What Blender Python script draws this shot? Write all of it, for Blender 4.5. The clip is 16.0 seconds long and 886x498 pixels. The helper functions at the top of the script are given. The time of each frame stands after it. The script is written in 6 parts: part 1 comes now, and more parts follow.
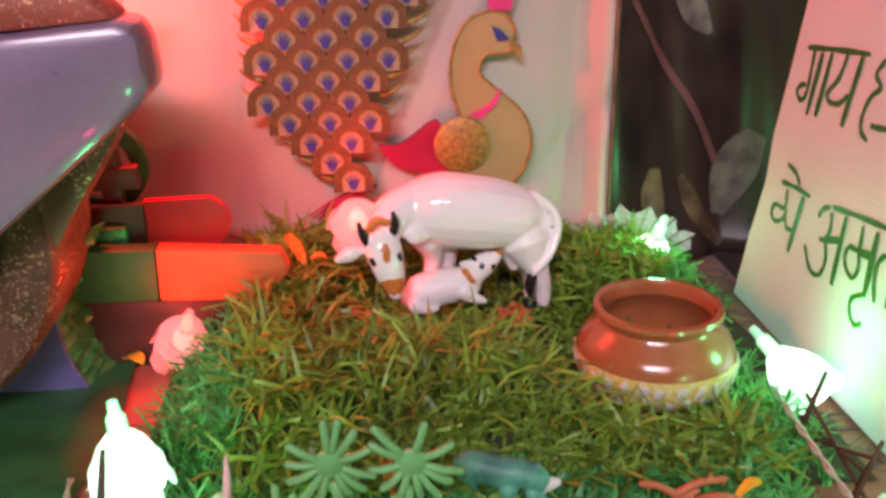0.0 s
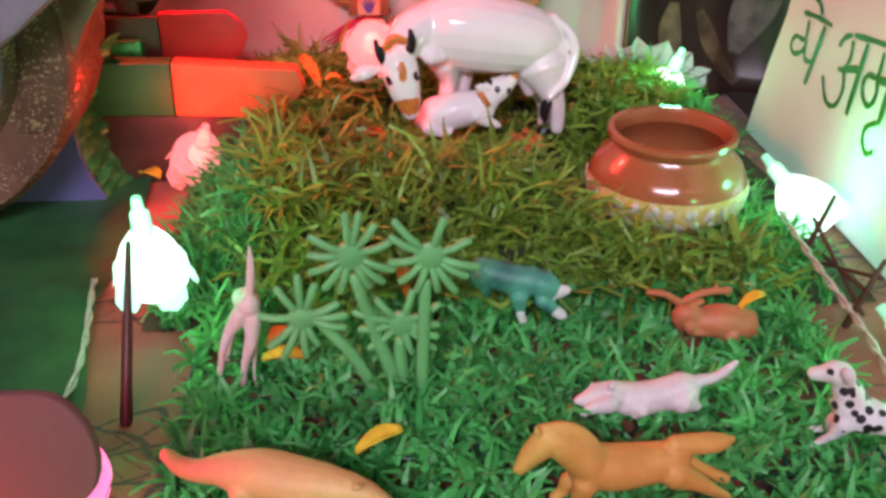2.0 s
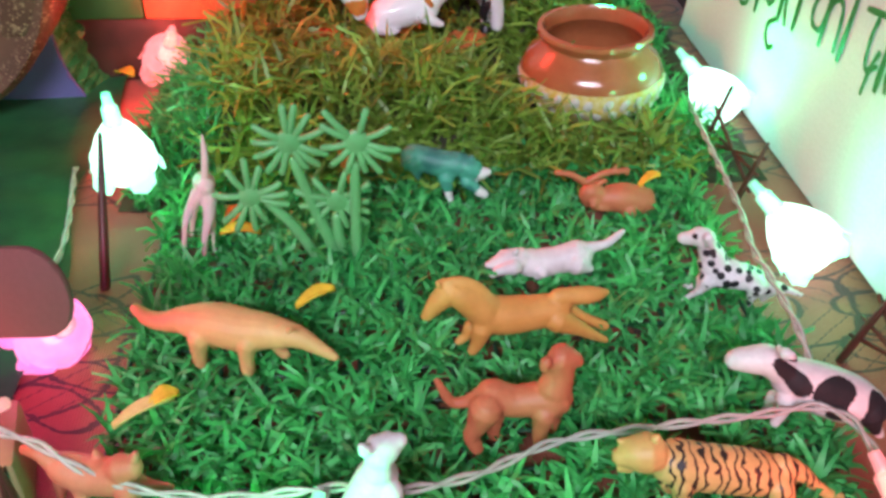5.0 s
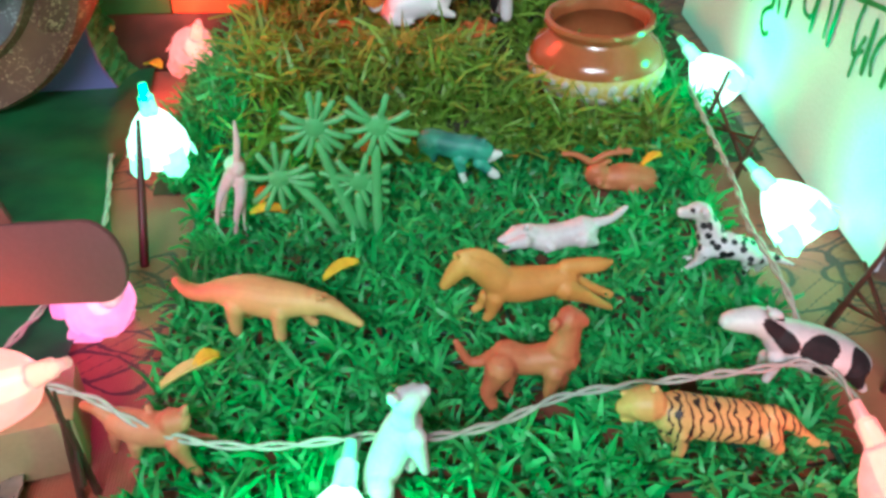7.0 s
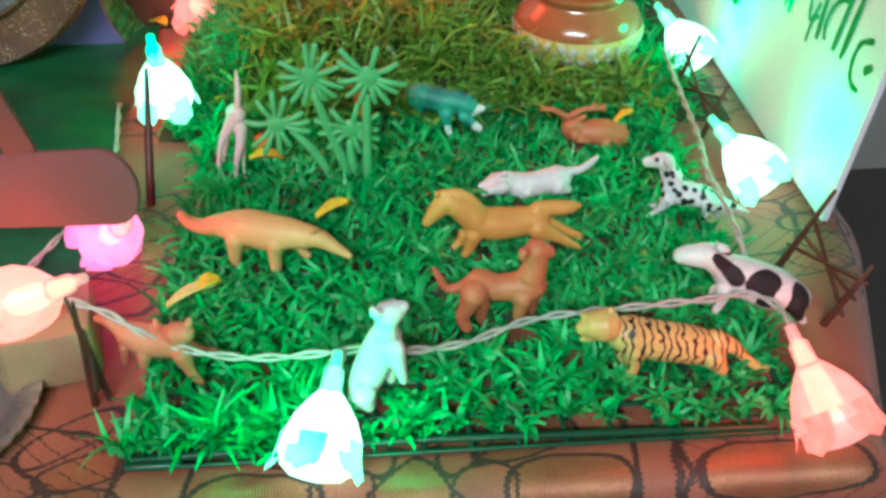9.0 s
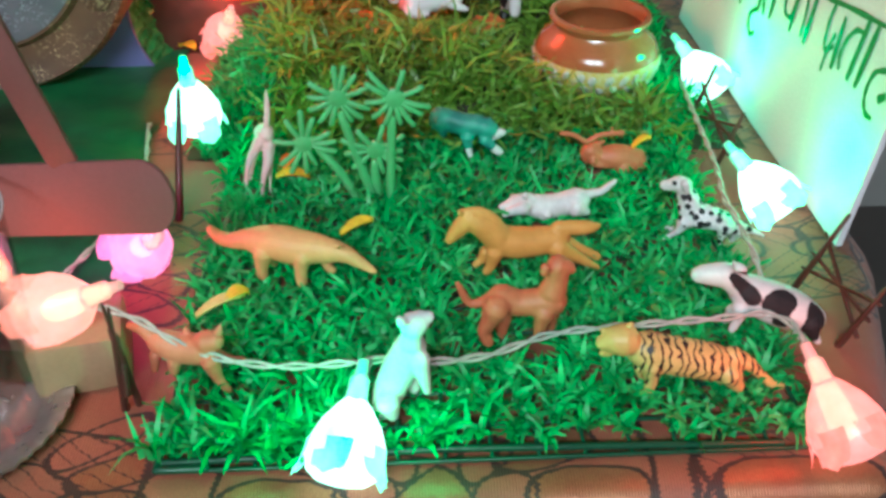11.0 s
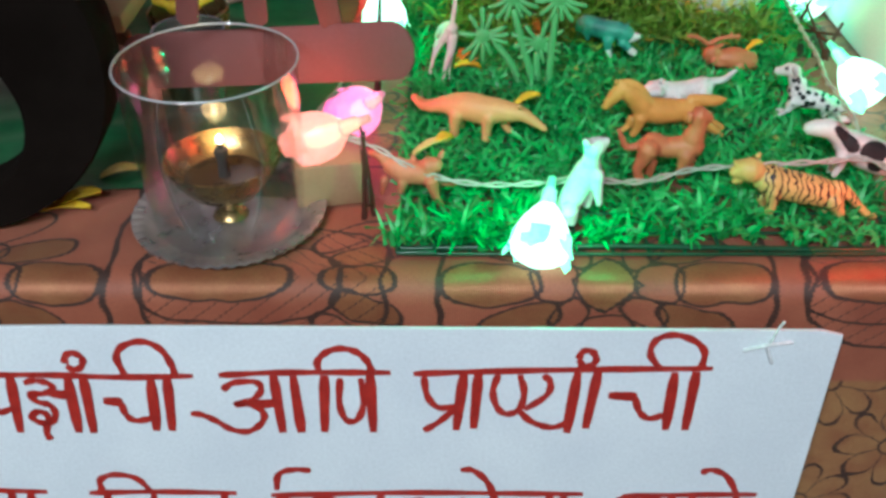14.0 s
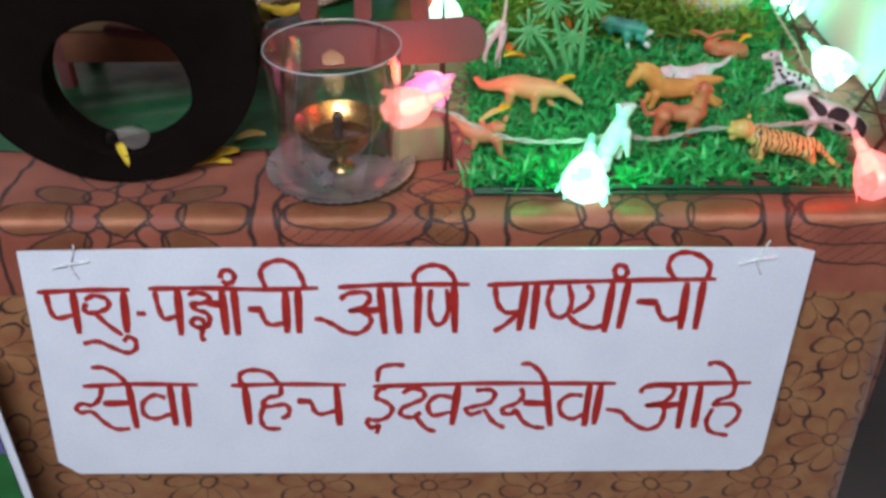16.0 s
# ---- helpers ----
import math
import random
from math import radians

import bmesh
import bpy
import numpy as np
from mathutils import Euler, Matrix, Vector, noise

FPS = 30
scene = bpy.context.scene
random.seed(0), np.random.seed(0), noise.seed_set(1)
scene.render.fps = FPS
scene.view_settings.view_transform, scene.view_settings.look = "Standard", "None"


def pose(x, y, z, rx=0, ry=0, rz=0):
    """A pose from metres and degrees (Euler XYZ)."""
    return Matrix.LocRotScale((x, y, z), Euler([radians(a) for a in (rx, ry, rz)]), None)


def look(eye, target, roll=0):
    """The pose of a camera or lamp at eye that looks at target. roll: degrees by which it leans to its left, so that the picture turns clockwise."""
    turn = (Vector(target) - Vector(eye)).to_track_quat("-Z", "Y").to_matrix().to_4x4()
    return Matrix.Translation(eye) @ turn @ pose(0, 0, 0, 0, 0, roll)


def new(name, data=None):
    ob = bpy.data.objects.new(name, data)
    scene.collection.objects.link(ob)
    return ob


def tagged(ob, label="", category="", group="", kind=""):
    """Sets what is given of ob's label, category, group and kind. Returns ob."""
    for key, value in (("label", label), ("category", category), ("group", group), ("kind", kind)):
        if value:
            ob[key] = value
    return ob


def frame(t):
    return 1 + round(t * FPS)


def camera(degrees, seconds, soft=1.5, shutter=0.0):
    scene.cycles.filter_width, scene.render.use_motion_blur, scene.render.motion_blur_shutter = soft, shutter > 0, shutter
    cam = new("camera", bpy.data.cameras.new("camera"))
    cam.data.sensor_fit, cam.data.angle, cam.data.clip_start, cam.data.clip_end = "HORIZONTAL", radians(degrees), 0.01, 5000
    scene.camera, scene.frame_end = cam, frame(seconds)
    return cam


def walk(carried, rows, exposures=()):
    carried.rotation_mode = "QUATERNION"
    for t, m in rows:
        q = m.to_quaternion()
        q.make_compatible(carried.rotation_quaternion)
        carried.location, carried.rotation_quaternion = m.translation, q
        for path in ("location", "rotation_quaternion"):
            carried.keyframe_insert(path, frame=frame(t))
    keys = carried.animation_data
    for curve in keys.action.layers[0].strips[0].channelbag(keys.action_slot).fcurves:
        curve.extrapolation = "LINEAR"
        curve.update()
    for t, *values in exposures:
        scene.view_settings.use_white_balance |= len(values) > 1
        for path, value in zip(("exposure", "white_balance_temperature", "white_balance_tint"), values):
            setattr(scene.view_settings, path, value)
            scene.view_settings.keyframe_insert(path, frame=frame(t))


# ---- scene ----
cam = camera(50.68, 16.0, soft=3.2)
PATH = [
    (0, (0.0892, -0.1021, 0.2787), (0.1735, 0.8233, -0.0907), -0.94),
    (0.5, (0.0867, -0.1056, 0.2768), (0.1791, 0.8101, -0.1142), -1.70),
    (1, (0.0834, -0.1106, 0.2719), (0.1798, 0.7992, -0.1319), -1.81),
    (1.5, (0.0825, -0.1138, 0.2560), (0.1810, 0.7792, -0.1830), -0.44),
    (2, (0.0805, -0.1173, 0.2578), (0.1572, 0.7462, -0.2407), 0.57),
    (2.5, (0.0923, -0.1243, 0.2794), (0.1569, 0.7318, -0.2334), 0.03),
    (3, (0.0861, -0.1374, 0.2852), (0.1475, 0.7007, -0.2568), -0.38),
    (3.5, (0.0925, -0.1446, 0.2846), (0.1516, 0.6900, -0.2630), -0.10),
    (4, (0.0990, -0.1512, 0.2863), (0.1610, 0.6671, -0.2850), -0.51),
    (4.5, (0.1077, -0.1633, 0.2888), (0.1782, 0.6506, -0.2880), -0.56),
    (5, (0.1102, -0.1776, 0.2850), (0.1798, 0.6269, -0.3048), -0.07),
    (5.2, (0.1120, -0.1805, 0.2872), (0.1827, 0.6221, -0.3051), -0.30),
    (7.3, (0.1036, -0.2203, 0.3031), (0.1572, 0.5798, -0.2943), -1.36),
    (7.5, (0.1044, -0.2292, 0.3061), (0.1486, 0.5714, -0.2915), -1.83),
    (8, (0.1080, -0.2380, 0.3062), (0.1581, 0.5624, -0.2912), -1.15),
    (8.5, (0.1115, -0.2437, 0.3052), (0.1719, 0.5495, -0.3007), -0.69),
    (9, (0.1079, -0.2520, 0.3073), (0.1697, 0.5331, -0.3089), 0.19),
    (9.2, (0.1034, -0.2568, 0.3063), (0.1624, 0.5309, -0.3069), 0.31),
    (11.3, (0.0984, -0.2703, 0.3077), (0.1501, 0.5382, -0.2784), 0.86),
    (11.5, (0.0950, -0.2753, 0.3085), (0.1357, 0.5300, -0.2829), 0.41),
    (12, (0.0816, -0.2941, 0.3078), (0.1112, 0.5078, -0.2888), 0.14),
    (12.5, (0.0691, -0.3187, 0.3088), (0.0878, 0.4837, -0.2877), -0.74),
    (13, (0.0495, -0.3491, 0.3012), (0.0603, 0.4393, -0.3138), -0.30),
    (13.5, (0.0364, -0.3784, 0.3070), (0.0389, 0.4126, -0.3048), -0.37),
    (14, (0.0283, -0.4168, 0.3161), (0.0221, 0.3864, -0.2796), -0.25),
    (14.5, (0.0200, -0.4502, 0.3221), (0.0499, 0.3514, -0.2750), 1.56),
    (15, (-0.0046, -0.4921, 0.3445), (0.0229, 0.3226, -0.2348), 0.26),
    (15.5, (-0.0222, -0.5414, 0.3665), (-0.0245, 0.2799, -0.2040), -1.38),
    (16, (-0.0223, -0.5778, 0.3674), (-0.0240, 0.2354, -0.2145), -0.44),
]


# ---- world and room light ----
EXPO = [(0.0, 0.05, 7000, 42), (1.5, 0.08, 6500, 36), (3.5, 0.25, 6500, 48), (5.0, 0.35, 6100, 26), (7.5, 0.33, 5700, -4), (9.0, 0.35, 5700, -10), (12.5, 0.3, 5500, -10), (13.4, 0.28, 5800, -8), (14.5, 0.28, 5900, -2), (16.0, 0.2, 6000, 10)]
walk(cam, [(t, look(eye, target, roll)) for t, eye, target, roll in PATH], EXPO)

world = bpy.data.worlds.new("room_world")
world.use_nodes = True
world.node_tree.nodes["Background"].inputs[0].default_value = (0.55, 0.6, 0.7, 1)
world.node_tree.nodes["Background"].inputs[1].default_value = 0.03
scene.world = world


def area_lamp(name, eye, target, sx, sy, watts, col):
    data = bpy.data.lights.new(name, "AREA")
    data.shape, data.size, data.size_y, data.energy, data.color = "RECTANGLE", sx, sy, watts, col
    ob = new(name, data)
    ob.matrix_world = look(eye, target)
    return ob


area_lamp("tube_light_glow", (-0.25, -1.45, 1.30), (0.05, 0.15, 0.0), 1.2, 0.14, 40.0, (0.93, 0.94, 1.0))


def bulb_lamp(place, col, watts):
    data = bpy.data.lights.new("led_glow", "POINT")
    data.energy, data.color, data.shadow_soft_size = watts, col, 0.008
    ob = new("led_glow", data)
    ob.location = place
    return ob


# ---- materials ----
class Nodes:
    """A node tree with short calls."""

    def __init__(self, name):
        self.mat = bpy.data.materials.new(name)
        self.mat.use_nodes = True
        self.t = self.mat.node_tree
        self.bsdf = self.t.nodes["Principled BSDF"]

    def node(self, kind, **sets):
        n = self.t.nodes.new(kind)
        for k, v in sets.items():
            n[k] = v
        return n

    def link(self, a, b):
        self.t.links.new(a, b)

    def coord(self, which="Object"):
        return self.t.nodes.new("ShaderNodeTexCoord").outputs[which]

    def math(self, op, a, b=0.0, c=0.0):
        n = self.t.nodes.new("ShaderNodeMath")
        n.operation = op
        for k, v in enumerate((a, b, c)):
            if isinstance(v, (int, float)):
                n.inputs[k].default_value = v
            else:
                self.link(v, n.inputs[k])
        return n.outputs[0]

    def noise(self, scale, detail=3.0, vec=None, rough=0.55):
        n = self.t.nodes.new("ShaderNodeTexNoise")
        n.inputs["Scale"].default_value, n.inputs["Detail"].default_value, n.inputs["Roughness"].default_value = scale, detail, rough
        self.link(vec if vec is not None else self.coord(), n.inputs["Vector"])
        return n.outputs["Fac"]

    def ramp(self, fac, lo, hi, a=0.0, b=1.0):
        n = self.t.nodes.new("ShaderNodeMapRange")
        n.inputs[1].default_value, n.inputs[2].default_value, n.inputs[3].default_value, n.inputs[4].default_value = lo, hi, a, b
        self.link(fac, n.inputs[0])
        return n.outputs[0]

    def mix(self, fac, a, b, blend="MIX"):
        n = self.t.nodes.new("ShaderNodeMix")
        n.data_type, n.blend_type = "RGBA", blend
        for k, v in ((0, fac), (6, a), (7, b)):
            if isinstance(v, (int, float)):
                n.inputs[k].default_value = v
            elif isinstance(v, tuple):
                n.inputs[k].default_value = (*v[:3], 1)
            else:
                self.link(v, n.inputs[k])
        return n.outputs[2]

    def bump(self, height, strength=0.3, dist=0.001):
        n = self.t.nodes.new("ShaderNodeBump")
        n.inputs["Strength"].default_value, n.inputs["Distance"].default_value = strength, dist
        self.link(height, n.inputs["Height"])
        self.link(n.outputs[0], self.bsdf.inputs["Normal"])

    def set(self, **kw):
        for k, v in kw.items():
            k = k.replace("_", " ")
            if isinstance(v, (int, float)):
                self.bsdf.inputs[k].default_value = v
            elif isinstance(v, tuple):
                self.bsdf.inputs[k].default_value = (*v[:3], 1)
            else:
                self.link(v, self.bsdf.inputs[k])
        return self


def plain(name, a, b=None, scale=60.0, rough=0.55, metal=0.0, fine=400.0, relief=0.15, coat=0.0, vary=0.0, sheen=0.0):
    """A surface of two mixed tones with fine relief; vary: change of tone from piece to piece."""
    n = Nodes(name)
    b = b or tuple(0.72 * v for v in a)
    col = n.mix(n.ramp(n.noise(scale), 0.35, 0.65), b, a)
    col = n.mix(n.ramp(n.noise(fine, 2), 0.3, 0.8, 0.0, 0.25), col, tuple(0.5 * v for v in a))
    if vary:
        info = n.t.nodes.new("ShaderNodeObjectInfo")
        col = n.mix(n.ramp(info.outputs["Random"], 0, 1, 0, vary), col, tuple(0.3 * v for v in a))
    n.set(Base_Color=col, Metallic=metal, Roughness=n.ramp(n.noise(scale * 2), 0.3, 0.7, rough * 0.85, min(1.0, rough * 1.15)), Coat_Weight=coat, Sheen_Weight=sheen)
    n.bump(n.noise(fine, 3), relief, 0.0006)
    return n.mat


def blades(name, a, b, c):
    """Plastic grass: the tone changes from blade to blade and over the mat."""
    n = Nodes(name)
    geo = n.t.nodes.new("ShaderNodeNewGeometry")
    r = geo.outputs["Random Per Island"]
    col = n.mix(n.ramp(r, 0.0, 0.75), a, b)
    col = n.mix(n.ramp(r, 0.9, 1.0, 0, 0.8), col, c)
    col = n.mix(n.ramp(n.noise(22), 0.45, 0.7, 0, 0.6), col, c)
    n.set(Base_Color=col, Roughness=0.42, Specular_IOR_Level=0.4)
    n.bump(n.noise(900), 0.2, 0.0004)
    tr = n.t.nodes.new("ShaderNodeBsdfTranslucent")
    n.link(col, tr.inputs[0])
    mx = n.t.nodes.new("ShaderNodeMixShader")
    mx.inputs[0].default_value = 0.25
    n.link(n.bsdf.outputs[0], mx.inputs[1])
    n.link(tr.outputs[0], mx.inputs[2])
    n.link(mx.outputs[0], n.t.nodes["Material Output"].inputs[0])
    return n.mat


def glow(name, col, strength):
    n = Nodes(name)
    n.set(Base_Color=col, Emission_Color=col, Emission_Strength=strength, Roughness=0.4)
    return n.mat


def lit_petal(name, col, strength):
    """Frosted plastic of a lamp cap, lit from inside by its lamp."""
    n = Nodes(name)
    c = n.mix(n.ramp(n.noise(140), 0.35, 0.7), col, tuple(min(1.0, v * 0.8 + 0.12) for v in col))
    n.set(Base_Color=tuple(0.06 + 0.4 * v for v in col), Emission_Color=c, Emission_Strength=strength, Roughness=0.35, Transmission_Weight=0.0)
    n.bump(n.noise(500), 0.15, 0.0004)
    clear = n.t.nodes.new("ShaderNodeBsdfTransparent")
    clear.inputs[0].default_value = (*(0.5 + 0.5 * v for v in col), 1)
    mx = n.t.nodes.new("ShaderNodeMixShader")
    mx.inputs[0].default_value = 0.14
    n.link(n.bsdf.outputs[0], mx.inputs[1]), n.link(clear.outputs[0], mx.inputs[2])
    n.link(mx.outputs[0], n.t.nodes["Material Output"].inputs[0])
    return n.mat


def cloth_material():
    """Rust brocade with dark outlined flowers and gold weft; u runs along the table, v over its front edge."""
    n = Nodes("brocade_cloth")
    uv = n.coord("UV")
    sep = n.t.nodes.new("ShaderNodeSeparateXYZ")
    n.link(uv, sep.inputs[0])
    # stepped outlines of the weave
    stair = n.math("MULTIPLY", n.math("SIGN", n.math("SINE", n.math("MULTIPLY", sep.outputs[1], 2300.0))), 0.00035)
    wob = n.ramp(n.noise(26, 2, uv), 0.3, 0.7, -0.0035, 0.0035)
    u, v = n.math("ADD", n.math("ADD", sep.outputs[0], wob), stair), n.math("ADD", sep.outputs[1], n.math("MULTIPLY", wob, 0.6))

    def cell(cx, cy, du, dv):
        return n.math("WRAP", n.math("SUBTRACT", u, cx), du, -du), n.math("WRAP", n.math("SUBTRACT", v, cy), dv, -dv)

    def ring(x, y, cx, cy, a, b, line=0.00092, tilt=0.0):
        """Outline and inside of an oval; tilt leans its long side."""
        x, y = n.math("SUBTRACT", x, cx), n.math("SUBTRACT", y, cy)
        if tilt:
            c, s = math.cos(tilt), math.sin(tilt)
            x, y = n.math("ADD", n.math("MULTIPLY", x, c), n.math("MULTIPLY", y, s)), n.math("SUBTRACT", n.math("MULTIPLY", y, c), n.math("MULTIPLY", x, s))
        e = n.math("POWER", n.math("ADD", n.math("POWER", n.math("ABSOLUTE", n.math("DIVIDE", x, a)), 2.5), n.math("POWER", n.math("ABSOLUTE", n.math("DIVIDE", y, b)), 2.5)), 0.4)
        return n.math("LESS_THAN", n.math("ABSOLUTE", n.math("SUBTRACT", e, 1.0)), line / (0.5 * (a * b) ** 0.5 + 0.5 * min(a, b))), n.math("LESS_THAN", e, 1.0)

    def most(values):
        out = values[0]
        for k in values[1:]:
            out = n.math("MAXIMUM", out, k)
        return out

    # large flower with a diamond heart
    x, y = cell(0.116, -0.012, 0.185, 0.082)
    x, y = n.math("ABSOLUTE", x), n.math("ABSOLUTE", y)
    d = n.math("ADD", n.math("DIVIDE", x, 0.021), n.math("DIVIDE", y, 0.017))
    diamond = n.math("LESS_THAN", n.math("ABSOLUTE", n.math("SUBTRACT", d, 1.0)), 0.07), n.math("LESS_THAN", d, 1.0)
    big = [diamond, ring(x, y, 0.064, 0.0, 0.0265, 0.0135), ring(x, y, 0.030, 0.0015, 0.0125, 0.0105), ring(x, y, 0.020, 0.0195, 0.0135, 0.0085, 0.00092, 0.75), ring(x, y, 0.048, 0.024, 0.023, 0.0095, 0.00092, 0.30), ring(x, y, 0.0, 0.030, 0.013, 0.0105), ring(x, y, 0.030, 0.046, 0.019, 0.010, 0.00092, 0.65)]
    # spread wing with long feathers
    x2, y2 = cell(-0.069, -0.010, 0.185, 0.082)
    y3 = n.math("ABSOLUTE", y2)
    wing = [ring(x2, y3, -0.030, 0.0, 0.038, 0.0125), ring(x2, y3, -0.020, 0.004, 0.056, 0.024), ring(x2, y3, -0.005, 0.012, 0.068, 0.034), ring(x2, y3, 0.048, 0.0, 0.022, 0.0085), ring(x2, y3, 0.052, 0.0185, 0.021, 0.0085, 0.00092, 0.35), ring(x2, y3, 0.040, 0.036, 0.022, 0.0085, 0.00092, 0.6)]
    ribs = n.math("LESS_THAN", n.math("ABSOLUTE", n.math("WRAP", n.math("ADD", x2, n.math("MULTIPLY", y3, 1.3)), 0.0065, -0.0065)), 0.0005)
    ribs = n.math("MULTIPLY", ribs, n.math("MULTIPLY", wing[2][1], n.math("SUBTRACT", 1.0, wing[0][1])))
    bars = n.math("LESS_THAN", n.math("ABSOLUTE", n.math("WRAP", n.math("SUBTRACT", u, 0.0235), 0.0925, -0.0925)), 0.0017)
    # daisies of the hanging part
    low = n.ramp(sep.outputs[1], -0.080, -0.078, 1.0, 0.0)

    def daisy(cx, cy, petals):
        a, c = cell(cx, cy, 0.048, 0.050)
        r = n.math("SQRT", n.math("ADD", n.math("MULTIPLY", a, a), n.math("MULTIPLY", c, c)))
        wave = n.math("ABSOLUTE", n.math("COSINE", n.math("MULTIPLY", n.math("ARCTAN2", c, a), petals / 2)))
        edge = n.math("MULTIPLY_ADD", n.math("POWER", wave, 0.5), 0.019, 0.015)
        out = n.math("LESS_THAN", n.math("ABSOLUTE", n.math("SUBTRACT", r, edge)), 0.0014)
        heart = n.math("LESS_THAN", n.math("ABSOLUTE", n.math("SUBTRACT", r, 0.0065)), 0.0010)
        split = n.math("MULTIPLY", n.math("LESS_THAN", wave, 0.14), n.math("MULTIPLY", n.math("LESS_THAN", r, edge), n.math("GREATER_THAN", r, 0.0065)))
        return most([out, heart, split])

    hang = n.math("MULTIPLY", n.math("MAXIMUM", daisy(0.010, -0.13, 8), daisy(0.058, -0.180, 9)), low)
    upper = n.math("MULTIPLY", most([p[0] for p in big + wing] + [ribs, bars]), n.math("SUBTRACT", 1.0, low))
    lines = n.math("MAXIMUM", upper, hang)
    rust = n.mix(n.ramp(n.noise(18, 3, uv), 0.35, 0.65), (0.25, 0.062, 0.033), (0.35, 0.105, 0.056))
    gold = n.mix(n.ramp(n.noise(45, 3, uv), 0.35, 0.65), (0.27, 0.105, 0.038), (0.37, 0.19, 0.07))
    gold_spot = n.math("MULTIPLY", n.math("MULTIPLY", most([big[0][1], big[1][1], big[4][1], wing[0][1], wing[3][1], wing[4][1]]), n.math("SUBTRACT", 1.0, low)), 0.48)
    col = n.mix(n.math("MAXIMUM", gold_spot, n.math("MULTIPLY", low, 0.9)), rust, gold)
    col = n.mix(n.ramp(n.noise(700, 2, uv), 0.35, 0.75, 0.0, 0.35), col, (0.12, 0.035, 0.02))
    col = n.mix(lines, col, (0.040, 0.014, 0.009))
    weave = n.t.nodes.new("ShaderNodeTexWave")
    weave.inputs["Scale"].default_value = 240.0
    n.link(uv, weave.inputs["Vector"])
    shine = n.math("MULTIPLY", gold_spot, n.math("SUBTRACT", 1.0, lines))
    n.set(Base_Color=col, Roughness=n.math("MULTIPLY_ADD", shine, -0.30, 0.55), Metallic=n.math("MULTIPLY", shine, 0.85), Sheen_Weight=0.15)
    n.bump(n.math("ADD", weave.outputs["Fac"], n.math("MULTIPLY", lines, 0.8)), 0.4, 0.0006)
    return n.mat


M = {}
M["brocade"] = cloth_material()
M["card"] = plain("white_card", (0.74, 0.77, 0.82), (0.68, 0.71, 0.77), 14, 0.5, 0, 500, 0.05)
M["red_ink"] = plain("red_paint", (0.42, 0.024, 0.016), (0.30, 0.014, 0.011), 120, 0.45, 0, 600, 0.1)
M["green_ink"] = plain("green_paint", (0.02, 0.20, 0.03), (0.012, 0.13, 0.02), 120, 0.45, 0, 600, 0.1)
M["grass"] = blades("green_plastic_grass", (0.020, 0.30, 0.065), (0.085, 0.57, 0.145), (0.010, 0.15, 0.035))
M["hay"] = blades("olive_plastic_grass", (0.13, 0.245, 0.028), (0.27, 0.46, 0.06), (0.065, 0.11, 0.025))
M["grid"] = plain("dark_green_plastic", (0.012, 0.075, 0.035), None, 80, 0.35)
M["earth"] = plain("mound_base", (0.05, 0.05, 0.015), (0.025, 0.025, 0.01), 60, 0.9, 0, 500, 0.4)
M["ceramic"] = plain("white_glazed_ceramic", (0.88, 0.82, 0.82), (0.85, 0.79, 0.79), 20, 0.12, 0, 24, 0.01, 0.6)
M["matt_black"] = plain("matt_black_rubber_paint", (0.014, 0.012, 0.014), None, 80, 0.75)
M["black"] = plain("black_paint", (0.015, 0.012, 0.014), None, 80, 0.3)
M["orange_paint"] = plain("orange_paint", (0.75, 0.22, 0.04), None, 80, 0.4)
M["terracotta"] = plain("glazed_terracotta", (0.40, 0.135, 0.048), (0.34, 0.105, 0.036), 40, 0.22, 0, 300, 0.05, 0.5)
M["palm"] = plain("soft_green_plastic", (0.13, 0.45, 0.16), (0.10, 0.38, 0.13), 40, 0.45, 0, 200, 0.05)
M["horse"] = plain("ochre_rubber", (0.70, 0.36, 0.09), (0.60, 0.28, 0.06), 60, 0.55, 0, 330, 0.35)
M["anteater"] = plain("orange_tan_rubber", (0.74, 0.38, 0.15), (0.66, 0.30, 0.12), 40, 0.55, 0, 330, 0.35)
M["rust_toy"] = plain("rust_rubber", (0.58, 0.17, 0.075), (0.48, 0.125, 0.055), 60, 0.55, 0, 330, 0.35)
M["tiger_plain"] = plain("yellow_rubber", (0.72, 0.44, 0.14), (0.64, 0.37, 0.11), 60, 0.5, 0, 600, 0.15)
M["fox"] = plain("red_brown_rubber", (0.56, 0.15, 0.07), (0.62, 0.24, 0.13), 45, 0.55, 0, 330, 0.3)
M["white_toy"] = plain("white_rubber", (0.74, 0.72, 0.70), (0.60, 0.58, 0.57), 90, 0.5, 0, 600, 0.15)
M["pink_toy"] = plain("pale_rubber", (0.72, 0.52, 0.44), (0.62, 0.60, 0.62), 50, 0.5, 0, 600, 0.1)
M["brown_wood"] = plain("brown_painted_wood", (0.20, 0.065, 0.062), (0.165, 0.052, 0.050), 25, 0.85, 0, 500, 0.2)
M["stool_wood"] = plain("reddish_stool_wood", (0.24, 0.085, 0.04), (0.16, 0.05, 0.025), 30, 0.6)
M["dark_wood"] = plain("dark_brown_plastic", (0.085, 0.026, 0.017), (0.05, 0.017, 0.011), 60, 0.45)
M["black_wheel"] = plain("matt_black_paint", (0.0055, 0.0034, 0.0026), (0.008, 0.005, 0.004), 20, 0.85, 0, 400, 0.2)
